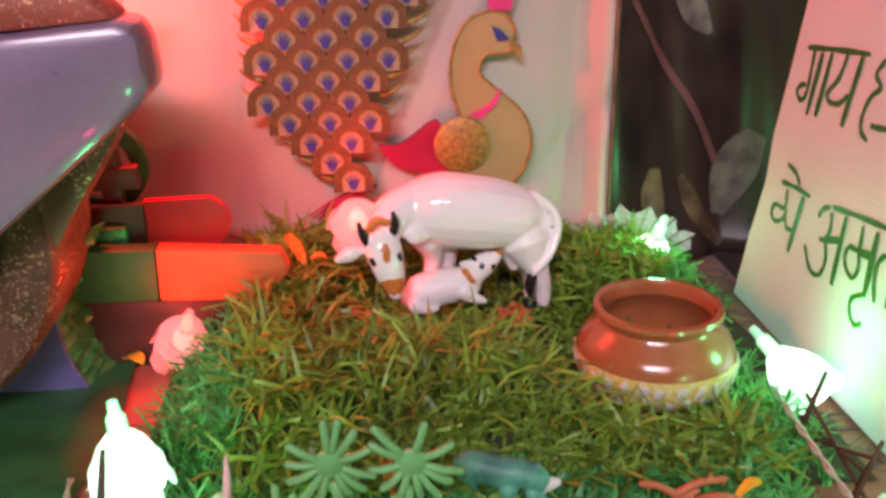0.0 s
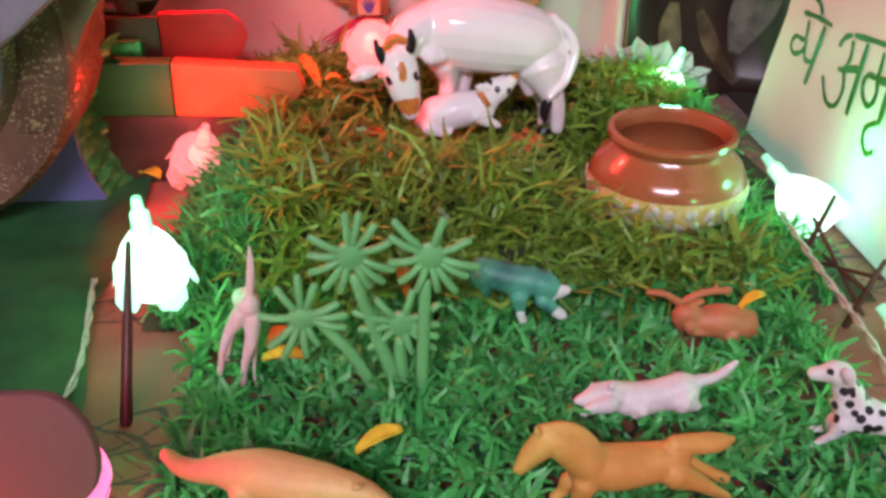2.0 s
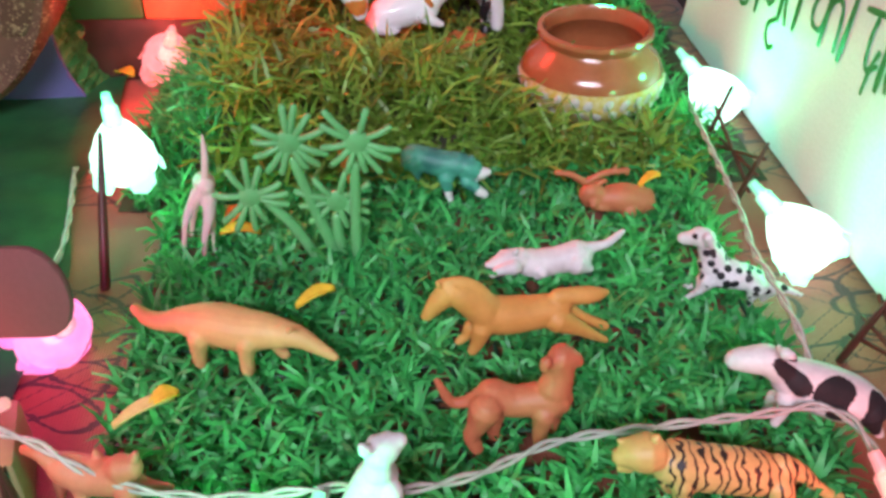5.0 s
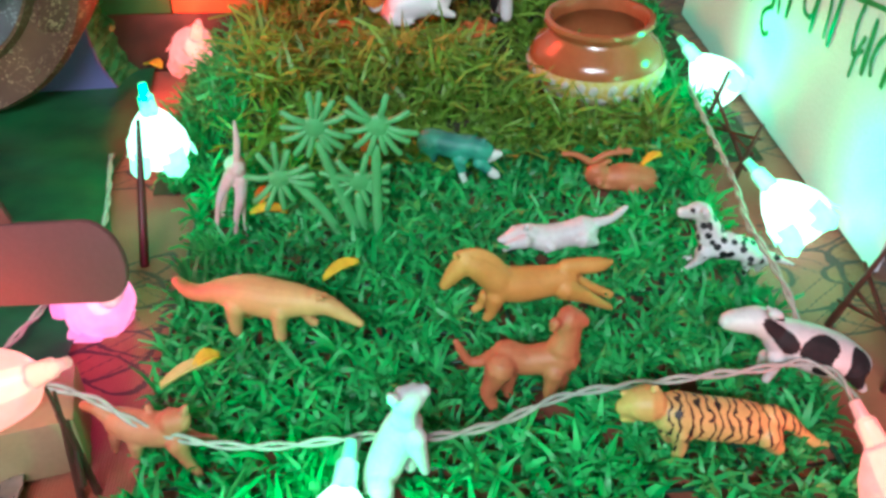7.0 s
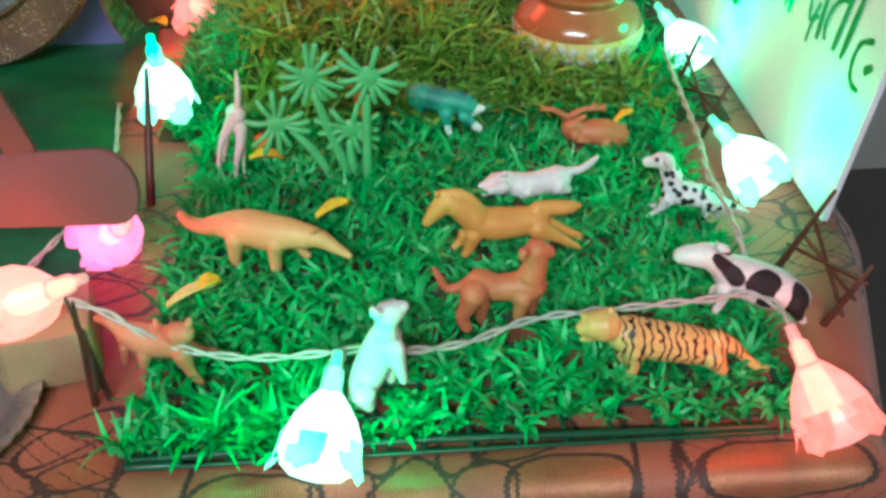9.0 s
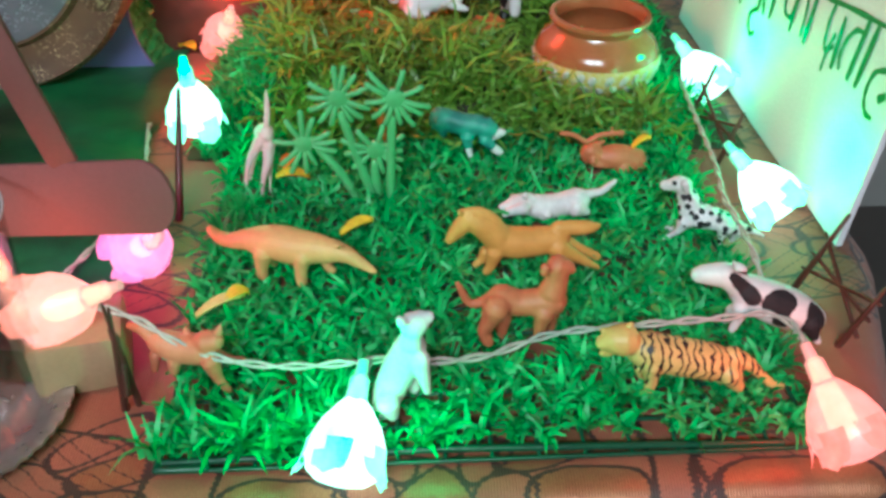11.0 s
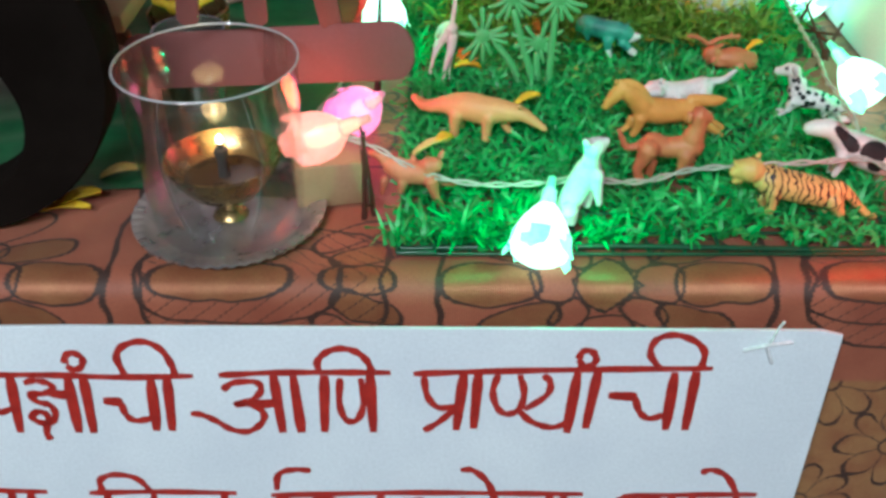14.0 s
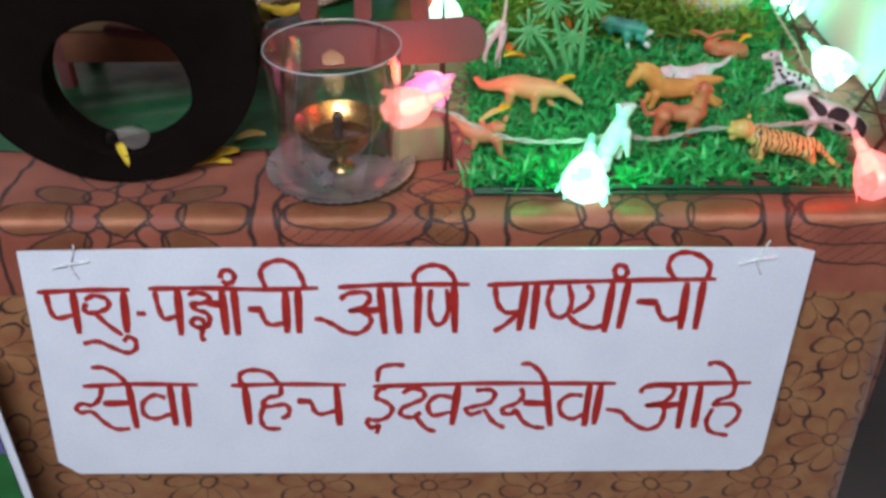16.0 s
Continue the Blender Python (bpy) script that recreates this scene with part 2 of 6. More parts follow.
M["black_wheel"].node_tree.nodes["Principled BSDF"].inputs["Specular IOR Level"].default_value = 0.05
M["block"] = plain("tan_card", (0.36, 0.22, 0.12), (0.30, 0.17, 0.09), 30, 0.7)
M["steel"] = plain("worn_steel", (0.55, 0.49, 0.48), (0.34, 0.29, 0.29), 45, 0.30, 0.78, 300, 0.15)
M["brass"] = plain("aged_brass", (0.42, 0.28, 0.12), (0.24, 0.145, 0.06), 50, 0.28, 0.85, 300, 0.15)
M["wick"] = plain("charred_wick", (0.05, 0.04, 0.035), None, 200, 0.9)
M["oil"] = plain("golden_oil", (0.07, 0.04, 0.018), None, 40, 0.08, 0, 200, 0.02)
M["cord"] = plain("clear_grey_wire", (0.50, 0.47, 0.42), (0.36, 0.33, 0.30), 120, 0.3)
M["string"] = plain("white_thread", (0.85, 0.85, 0.88), None, 300, 0.8)
M["yellow"] = plain("dry_yellow_petal", (0.80, 0.58, 0.03), (0.66, 0.40, 0.02), 150, 0.6)
M["petal_white"] = plain("cream_petal", (0.72, 0.58, 0.22), (0.60, 0.42, 0.10), 150, 0.6)
M["orange_petal"] = plain("orange_petal", (0.80, 0.26, 0.02), None, 150, 0.6)
M["curtain"] = plain("cream_satin", (0.54, 0.47, 0.41), (0.48, 0.41, 0.36), 8, 0.5, 0, 900, 0.12, 0, 0, 0.2)
M["dark_cloth"] = plain("dark_printed_cloth", (0.060, 0.030, 0.022), (0.016, 0.009, 0.007), 14, 0.34, 0, 500, 0.15)
M["gold_thread"] = plain("gold_embroidery", (0.50, 0.28, 0.07), (0.26, 0.13, 0.03), 260, 0.4, 0.25, 900, 0.6)
M["gold_cloth"] = plain("olive_gold_satin", (0.45, 0.32, 0.15), (0.40, 0.28, 0.12), 30, 0.45, 0.15, 700, 0.2)
M["dull_gold"] = plain("bronze_embroidery", (0.17, 0.095, 0.035), (0.10, 0.055, 0.02), 250, 0.5, 0.35, 900, 0.6)
M["pale_gold"] = plain("beige_satin", (0.40, 0.29, 0.19), (0.34, 0.24, 0.15), 60, 0.5)
M["blue_thread"] = plain("royal_blue_thread", (0.03, 0.04, 0.28), None, 200, 0.5)
M["magenta"] = plain("magenta_satin", (0.42, 0.015, 0.055), (0.33, 0.012, 0.045), 40, 0.4)
M["pink"] = plain("hot_pink_satin", (0.80, 0.06, 0.25), None, 40, 0.4)
M["lavender"] = plain("lavender_gloss", (0.27, 0.19, 0.27), (0.22, 0.15, 0.23), 12, 0.3, 0, 300, 0.08, 0.3)
M["violet"] = plain("violet_board", (0.13, 0.12, 0.30), (0.10, 0.09, 0.24), 20, 0.6)
M["foil"] = plain("green_foil", (0.05, 0.40, 0.12), (0.02, 0.22, 0.06), 60, 0.28, 0.4, 200, 0.6)
M["satin_green"] = plain("dark_green_leaf_print", (0.012, 0.07, 0.03), (0.02, 0.13, 0.045), 26, 0.4, 0, 400, 0.15)
M["stick_red"] = plain("red_painted_stick", (0.50, 0.03, 0.02), (0.42, 0.025, 0.015), 40, 0.55)
M["stick_orange"] = plain("orange_ribbed_card", (0.66, 0.16, 0.04), (0.55, 0.12, 0.03), 40, 0.6, 0, 700, 0.3)
M["stick_green"] = plain("green_ribbed_card", (0.02, 0.14, 0.03), (0.015, 0.10, 0.02), 40, 0.6, 0, 700, 0.3)
M["white_print"] = plain("white_printed_band", (0.72, 0.70, 0.62), None, 60, 0.3)
M["yellow_print"] = plain("yellow_printed_band", (0.60, 0.46, 0.06), (0.70, 0.62, 0.35), 220, 0.3)
M["saffron"] = plain("orange_flower_heap", (0.62, 0.18, 0.03), (0.45, 0.10, 0.02), 90, 0.8, 0, 400, 0.6)
M["wall"] = plain("pale_bounce_wall", (0.55, 0.52, 0.49), None, 3, 0.8)
M["floor"] = plain("dark_floor_tile", (0.12, 0.10, 0.09), None, 4, 0.4)
M["sheen_patch"] = plain("grey_painted_sheen", (0.22, 0.17, 0.14), (0.08, 0.055, 0.045), 60, 0.5)
M["tan_print"] = plain("tan_cloth_print", (0.20, 0.11, 0.06), (0.07, 0.035, 0.02), 60, 0.5)
M["rim_shine"] = plain("painted_rim_shine", (0.62, 0.64, 0.66), None, 80, 0.08, 0.3, 300, 0.02, 0.5)
M["silver"] = plain("silver_vessel", (0.65, 0.64, 0.62), None, 40, 0.2, 0.95, 300, 0.05)
M["bulb"] = glow("lit_led", (1.0, 0.95, 0.88), 4.0)
M["bulb_warm"] = glow("warm_lit_led", (1.0, 0.66, 0.36), 4.5)
M["flame"] = glow("oil_flame", (1.0, 0.72, 0.35), 16.0)


def glitter(name, a, b, fleck):
    """Glued glitter: tiny flakes of several tones on a rough ground."""
    n = Nodes(name)
    v = n.t.nodes.new("ShaderNodeTexVoronoi")
    v.inputs["Scale"].default_value = 900.0
    n.link(n.coord(), v.inputs["Vector"])
    sep = n.t.nodes.new("ShaderNodeSeparateColor")
    n.link(v.outputs["Color"], sep.inputs[0])
    ground = n.mix(n.ramp(n.noise(28), 0.35, 0.65), a, b)
    lit = n.math("MULTIPLY", n.math("GREATER_THAN", sep.outputs[0], 0.86), n.ramp(n.noise(40, 2), 0.4, 0.6))
    n.set(Base_Color=n.mix(lit, ground, fleck), Metallic=n.math("MULTIPLY", lit, 0.8), Roughness=n.math("MULTIPLY_ADD", lit, -0.3, 0.55))
    n.bump(sep.outputs[1], 0.6, 0.0008)
    return n.mat


M["glitter_brown"] = glitter("brown_glitter", (0.10, 0.042, 0.024), (0.17, 0.075, 0.04), (0.75, 0.50, 0.30))
M["glitter_red"] = glitter("red_glitter", (0.30, 0.05, 0.03), (0.42, 0.09, 0.05), (0.90, 0.45, 0.30))
M["glitter_grey"] = glitter("lavender_glitter", (0.12, 0.10, 0.13), (0.20, 0.15, 0.19), (0.80, 0.75, 0.85))


def spotted(name, kind):
    n = Nodes(name)
    if kind == "spots":
        v = n.t.nodes.new("ShaderNodeTexVoronoi")
        v.inputs["Scale"].default_value = 215.0
        n.link(n.coord(), v.inputs["Vector"])
        fac = n.math("LESS_THAN", v.outputs["Distance"], 0.40)
        base, mark = (0.78, 0.76, 0.75), (0.012, 0.012, 0.014)
    elif kind == "stripes":
        w = n.t.nodes.new("ShaderNodeTexWave")
        w.inputs["Scale"].default_value, w.inputs["Distortion"].default_value, w.inputs["Detail"].default_value = 80.0, 8.0, 3.0
        w.inputs["Detail Scale"].default_value = 1.8
        n.link(n.coord(), w.inputs["Vector"])
        sep = n.t.nodes.new("ShaderNodeSeparateXYZ")
        n.link(n.coord(), sep.inputs[0])
        body = n.math("MULTIPLY", n.math("LESS_THAN", sep.outputs[0], 0.016), n.math("GREATER_THAN", sep.outputs[2], 0.010))
        fac = n.math("MULTIPLY", n.math("GREATER_THAN", w.outputs["Fac"], 0.80), body)
        base, mark = (0.70, 0.44, 0.15), (0.02, 0.012, 0.01)
    else:
        fac = n.ramp(n.noise(70, 2), 0.45, 0.6)
        base, mark = (0.07, 0.36, 0.26), (0.03, 0.17, 0.15)
    n.set(Base_Color=n.mix(fac, n.mix(n.ramp(n.noise(90), 0.3, 0.7), base, tuple(0.8 * v for v in base)), mark), Roughness=0.5)
    n.bump(n.noise(500), 0.12, 0.0005)
    return n.mat


M["dalmatian"] = spotted("spotted_rubber", "spots")
M["tiger"] = spotted("striped_rubber", "stripes")
M["green_cat"] = spotted("mottled_green_rubber", "mottle")


def glass_material():
    n = Nodes("thin_clear_glass")
    gl = n.t.nodes.new("ShaderNodeBsdfGlossy")
    gl.inputs["Roughness"].default_value = 0.03
    tr = n.t.nodes.new("ShaderNodeBsdfTransparent")
    tr.inputs[0].default_value = (0.97, 0.98, 0.98, 1)
    fr = n.t.nodes.new("ShaderNodeFresnel")
    fr.inputs[0].default_value = 1.5
    mx = n.t.nodes.new("ShaderNodeMixShader")
    n.link(n.math("MINIMUM", n.math("MULTIPLY", fr.outputs[0], 0.45), 0.55), mx.inputs[0])
    n.link(tr.outputs[0], mx.inputs[1]), n.link(gl.outputs[0], mx.inputs[2])
    n.link(mx.outputs[0], n.t.nodes["Material Output"].inputs[0])
    return n.mat


M["glass"] = glass_material()


def gauze_material():
    n = Nodes("white_gauze")
    n.set(Base_Color=(0.7, 0.72, 0.7), Roughness=0.8)
    v = n.t.nodes.new("ShaderNodeTexVoronoi")
    v.feature, v.inputs["Scale"].default_value = "DISTANCE_TO_EDGE", 900.0
    n.link(n.coord(), v.inputs["Vector"])
    tr = n.t.nodes.new("ShaderNodeBsdfTransparent")
    mx = n.t.nodes.new("ShaderNodeMixShader")
    n.link(n.ramp(v.outputs["Distance"], 0.02, 0.2, 0.35, 0.9), mx.inputs[0])
    n.link(n.bsdf.outputs[0], mx.inputs[1]), n.link(tr.outputs[0], mx.inputs[2])
    n.link(mx.outputs[0], n.t.nodes["Material Output"].inputs[0])
    return n.mat


M["gauze"] = gauze_material()


# ---- mesh helpers ----
def empty(name, m=None, label="", category="", group="", kind=""):
    ob = new(name)
    ob.empty_display_size = 0.01
    if m is not None:
        ob.matrix_world = m
    return tagged(ob, label, category, group, kind)


def mesh_ob(name, verts, faces, material, parent=None, label="", smooth=True, category="", group="", kind=""):
    me = bpy.data.meshes.new(name)
    me.from_pydata(verts, [], faces)
    me.materials.append(material)
    if smooth:
        me.shade_smooth()
    me.update()
    ob = new(name, me)
    ob.parent = parent
    return tagged(ob, label, category, group, kind)


def part(name, bm, material, parent=None, label="", smooth=True, category="", group="", kind=""):
    me = bpy.data.meshes.new(name)
    bm.to_mesh(me)
    bm.free()
    me.materials.append(material)
    if smooth:
        me.shade_smooth()
        me.set_sharp_from_angle(angle=radians(40))
    ob = new(name, me)
    ob.parent = parent
    return tagged(ob, label, category, group, kind)


def box_bm(sx, sy, sz, bevel=0.002, m=None):
    bm = bmesh.new()
    bmesh.ops.create_cube(bm, size=1, matrix=Matrix.Diagonal((sx, sy, sz, 1)))
    if bevel:
        bmesh.ops.bevel(bm, geom=bm.edges[:], offset=bevel, segments=2, affect="EDGES", profile=0.5)
    if m is not None:
        bm.transform(m)
    return bm


def lathe_bm(profile, steps=40, wave=0.0, waves=0, m=None):
    """Turned form from (radius, height) pairs; wave: ripple of the radius."""
    bm = bmesh.new()
    rings = []
    for k, (r, z) in enumerate(profile):
        ring = []
        for i in range(steps):
            a = 2 * math.pi * i / steps
            rr = r * (1 + wave * math.cos(waves * a))
            ring.append(bm.verts.new((rr * math.cos(a), rr * math.sin(a), z)))
        rings.append(ring)
    for a, b in zip(rings, rings[1:]):
        for i in range(steps):
            bm.faces.new((a[i], a[(i + 1) % steps], b[(i + 1) % steps], b[i]))
    bmesh.ops.remove_doubles(bm, verts=bm.verts, dist=1e-6)
    bmesh.ops.recalc_face_normals(bm, faces=bm.faces)
    if m is not None:
        bm.transform(m)
    return bm


def prism_bm(outline, depth, bevel=0.001, m=None):
    """A plate: an outline in x, z pushed back along y."""
    bm = bmesh.new()
    front = [bm.verts.new((x, 0, z)) for x, z in outline]
    back = [bm.verts.new((x, depth, z)) for x, z in outline]
    bm.faces.new(front), bm.faces.new(back[::-1])
    k = len(outline)
    for i in range(k):
        bm.faces.new((front[i], back[i], back[(i + 1) % k], front[(i + 1) % k]))
    bmesh.ops.recalc_face_normals(bm, faces=bm.faces)
    if bevel:
        bmesh.ops.bevel(bm, geom=bm.edges[:], offset=bevel, segments=2, affect="EDGES", profile=0.5)
    if m is not None:
        bm.transform(m)
    return bm


def smooth_line(points, n=8):
    """Catmull-Rom through points of any dimension."""
    p = np.array(points, float)
    if len(p) < 3:
        return p
    q = np.vstack([2 * p[0] - p[1], p, 2 * p[-1] - p[-2]])
    out = []
    for i in range(1, len(q) - 2):
        for s in np.linspace(0, 1, n, endpoint=False):
            a, b, c, d = q[i - 1], q[i], q[i + 1], q[i + 2]
            out.append(0.5 * (2 * b + (c - a) * s + (2 * a - 5 * b + 4 * c - d) * s**2 + (3 * b - a - 3 * c + d) * s**3))
    return np.array(out + [p[-1]])


def tube_data(points, radii, sides=8, caps=True):
    """Vertices and faces of a round tube along points."""
    p, r = np.array(points, float), np.array(radii, float)
    if caps:
        d0, d1 = p[0] - p[1], p[-1] - p[-2]
        d0, d1 = d0 / (np.linalg.norm(d0) + 1e-9), d1 / (np.linalg.norm(d1) + 1e-9)
        p = np.vstack([p[0] + d0 * r[0] * 0.95, p[0] + d0 * r[0] * 0.6, p, p[-1] + d1 * r[-1] * 0.6, p[-1] + d1 * r[-1] * 0.95])
        r = np.r_[r[0] * 0.2, r[0] * 0.78, r, r[-1] * 0.78, r[-1] * 0.2]
    t = np.gradient(p, axis=0)
    t /= np.linalg.norm(t, axis=1)[:, None] + 1e-12
    ref = np.array([0.03, 1.0, 0.02]) if abs(t[:, 1]).max() < 0.95 else np.array([1.0, 0.05, 0.3])
    verts, faces = [], []
    for c, d, rad in zip(p, t, r):
        s = np.cross(d, ref)
        s /= np.linalg.norm(s) + 1e-12
        w = np.cross(s, d)
        for i in range(sides):
            a = 2 * math.pi * i / sides
            verts.append(tuple(c + rad * (math.cos(a) * s + math.sin(a) * w)))
    for j in range(len(p) - 1):
        for i in range(sides):
            faces.append((j * sides + i, j * sides + (i + 1) % sides, (j + 1) * sides + (i + 1) % sides, (j + 1) * sides + i))
    faces.append(tuple(range(sides))[::-1])
    faces.append(tuple((len(p) - 1) * sides + i for i in range(sides)))
    return verts, faces


def tubes_ob(name, lines, material, parent=None, label="", sides=8, **tags):
    verts, faces = [], []
    for pts, rad in lines:
        rad = [rad] * len(pts) if isinstance(rad, (int, float)) else rad
        v, f = tube_data(pts, rad, sides)
        faces += [tuple(i + len(verts) for i in q) for q in f]
        verts += v
    return mesh_ob(name, verts, faces, material, parent, label, True, **tags)


FEET = []


def figure(name, limbs, materials, m, label, category, group="toy animals on the grass", voxel=0.75, paint=()):
    """A moulded figure: limbs of (material number, [(x, y, z, radius), ...]) in millimetres, melted into one skin; paint: marks in the same form."""
    verts, faces, segs = [], [], []
    for tag, pts in limbs:
        q = smooth_line(np.array(pts, float), 4)
        v, f = tube_data(q[:, :3] * 0.001, q[:, 3] * 0.001, 18)
        faces += [tuple(i + len(verts) for i in g) for g in f]
        verts += v
        segs += [(tag, *row) for row in q]
        FEET.extend((m @ Vector((x * 0.001, y * 0.001, 0))).to_2d() for x, y, z, r in q if z - r < 9)
    ob = mesh_ob(name, verts, faces, materials[0])
    r = ob.modifiers.new("skin", "REMESH")
    r.mode, r.voxel_size = "VOXEL", voxel * 0.001
    s = ob.modifiers.new("soften", "SMOOTH")
    s.factor, s.iterations = 0.5, 3
    bpy.context.view_layer.update()
    me = bpy.data.meshes.new_from_object(ob.evaluated_get(bpy.context.evaluated_depsgraph_get()))
    ob.modifiers.clear()
    ob.data = me
    me.name = name
    me.materials.clear()
    for k in materials:
        me.materials.append(k)
    centre = np.empty(len(me.polygons) * 3)
    me.polygons.foreach_get("center", centre)
    centre = centre.reshape(-1, 3) * 1000
    near = np.full(len(centre), 1e9)
    index = np.zeros(len(centre), np.int32)
    for tag, x, y, z, rad in segs:
        d = np.linalg.norm(centre - (x, y, z), axis=1) - rad
        hit = d < near
        near[hit], index[hit] = d[hit], tag
    for tag, pts in paint:
        for x, y, z, rad in smooth_line(np.array(pts, float), 4):
            index[np.linalg.norm(centre - (x, y, z), axis=1) < rad] = tag
    me.polygons.foreach_set("material_index", index)
    me.shade_smooth()
    ob.matrix_world = m
    return tagged(ob, label, category, group)


# ---- structure ----
def room():
    # added shell round the table; unseen walls and ceiling are pale to bounce light
    for name, x, y, z, sx, sy, sz, k in (
        ("floor", 0, 0, -0.80, 5, 5, 0.1, "floor"), ("ceiling", 0, 0, 2.0, 5, 5, 0.1, "wall"),
        ("wall_north", 0, 1.35, 0.6, 5, 0.1, 2.7, "wall"), ("wall_south", 0, -2.5, 0.6, 5, 0.1, 2.7, "wall"),
        ("wall_east", 2.5, -0.55, 0.6, 0.1, 3.7, 2.7, "wall"), ("wall_west", -2.5, -0.55, 0.6, 0.1, 3.7, 2.7, "wall")):
        bm = box_bm(sx, sy, sz, 0)
        part(name, bm, M[k], None, "plain surface of the added room shell", False, name.split("_")[0], "", "structure").location = (x, y, z)


room()
tube = empty("tube_light", pose(-0.25, -1.49, 1.34), "white tube lamp hanging on cords before the display", "lamp")
part("housing", box_bm(1.25, 0.06, 0.03, 0.004), M["card"], tube)
for x in (-0.5, 0.5):
    tubes_ob("cord", [([(x, 0, 0.01), (x, 0, 0.612)], 0.003)], M["card"], tube, "", 6)
tubes_ob("tube", [([(-0.6, 0, -0.035), (0.6, 0, -0.035)], 0.014)], glow("lit_tube", (1, 0.96, 0.92), 4.0), tube, "glowing white tube")


def table():
    top = empty("display_table", pose(0, 0, 0), "table hidden under a hanging rust brocade cloth", "table")
    part("tabletop", box_bm(0.84, 0.72, 0.03, 0.004, pose(-0.125, 0.345, -0.022)), M["dark_wood"], top, "", False)
    for x, y in ((-0.5, 0.02), (0.25, 0.02), (-0.5, 0.66), (0.25, 0.66)):
        part("leg", box_bm(0.04, 0.04, 0.715, 0.003, pose(x, y, -0.3935)), M["dark_wood"], top, "", False)
    # the cloth: over the top, round the front edge and down
    xs = np.linspace(-0.62, 0.60, 150)
    prof = [(y, 0.0) for y in np.linspace(0.70, -0.004, 40)]
    prof += [(-0.004 - 0.018 * math.sin(a), -0.018 + 0.018 * math.cos(a)) for a in np.linspace(0.15, math.pi / 2, 8)]
    prof += [(-0.0225 - 0.035 * (k / 30), -0.018 - 0.55 * k / 30) for k in range(1, 31)]
    arc, s = [], -0.704
    for k, p in enumerate(prof):
        s += 0 if k == 0 else math.dist(p, prof[k - 1])
        arc.append(s)
    verts, faces, uvs = [], [], []
    for (y, z), d in zip(prof, arc):
        for x in xs:
            hang = max(0.0, -z - 0.02)
            xe = x
            lim = 0.328 + 0.052 * min(1.0, max(0.0, y) / 0.15)
            fold = 0.006 * min(1.0, hang * 8) * math.sin(x * 55 + 1.0) * (0.5 + 0.5 * math.sin(x * 17))
            zz, yy = z, y + fold
            if x > lim - 0.03:
                over = x - (lim - 0.03)
                xe = lim - 0.03 + 0.03 * math.sin(min(over / 0.03, math.pi / 2))
                drop = 0.03 * (1 - math.cos(min(over / 0.03, math.pi / 2))) + max(0.0, over - 0.047) * 1.0
                zz -= drop
                if hang > 0:
                    yy += 0.5 * drop
            verts.append((xe, yy, zz - 0.0005))
            uvs.append((x, -d))
    nx = len(xs)
    for j in range(len(prof) - 1):
        for i in range(nx - 1):
            faces.append((j * nx + i, (j + 1) * nx + i, (j + 1) * nx + i + 1, j * nx + i + 1))
    ob = mesh_ob("tablecloth", verts, faces, M["brocade"], None, "rust brocade tablecloth with dark outlined flowers and gold weft", True, "tablecloth")
    layer = ob.data.uv_layers.new(name="UVMap")
    loops = np.empty(len(ob.data.loops), np.int32)
    ob.data.loops.foreach_get("vertex_index", loops)
    layer.data.foreach_set("uv", np.array(uvs)[loops].ravel())
    mod = ob.modifiers.new("thick", "SOLIDIFY")
    mod.thickness, mod.offset = 0.0012, -1


table()


def light_fold(x, z):
    fold = 0.005 * math.sin(9 * x + 6 * z) - 0.012 * math.exp(-((x - 0.262) / 0.008) ** 2) - 0.02 * math.exp(-z / 0.03)
    for cx, slope, cz, depth, wide in ((0.145, 0.45, 0.172, 0.009, 0.007), (0.232, 0.83, 0.097, 0.008, 0.006), (0.235, 0.06, 0.1, 0.006, 0.010), (0.02, 0.15, 0.2, 0.008, 0.016), (-0.09, 0.1, 0.2, 0.012, 0.02)):
        d = (x - cx - slope * (z - cz)) / wide
        fold += depth * math.exp(-d * d) * (1 if d > 0 else 0.7)
    return fold


def dark_fold(x, z):
    return 0.013 * math.sin(38 * x + 5 * z) + 0.004 * math.sin(90 * x - 9 * z) + 0.001 * math.sin(210 * x + 30 * z) - 0.02 * math.exp(-z / 0.03)


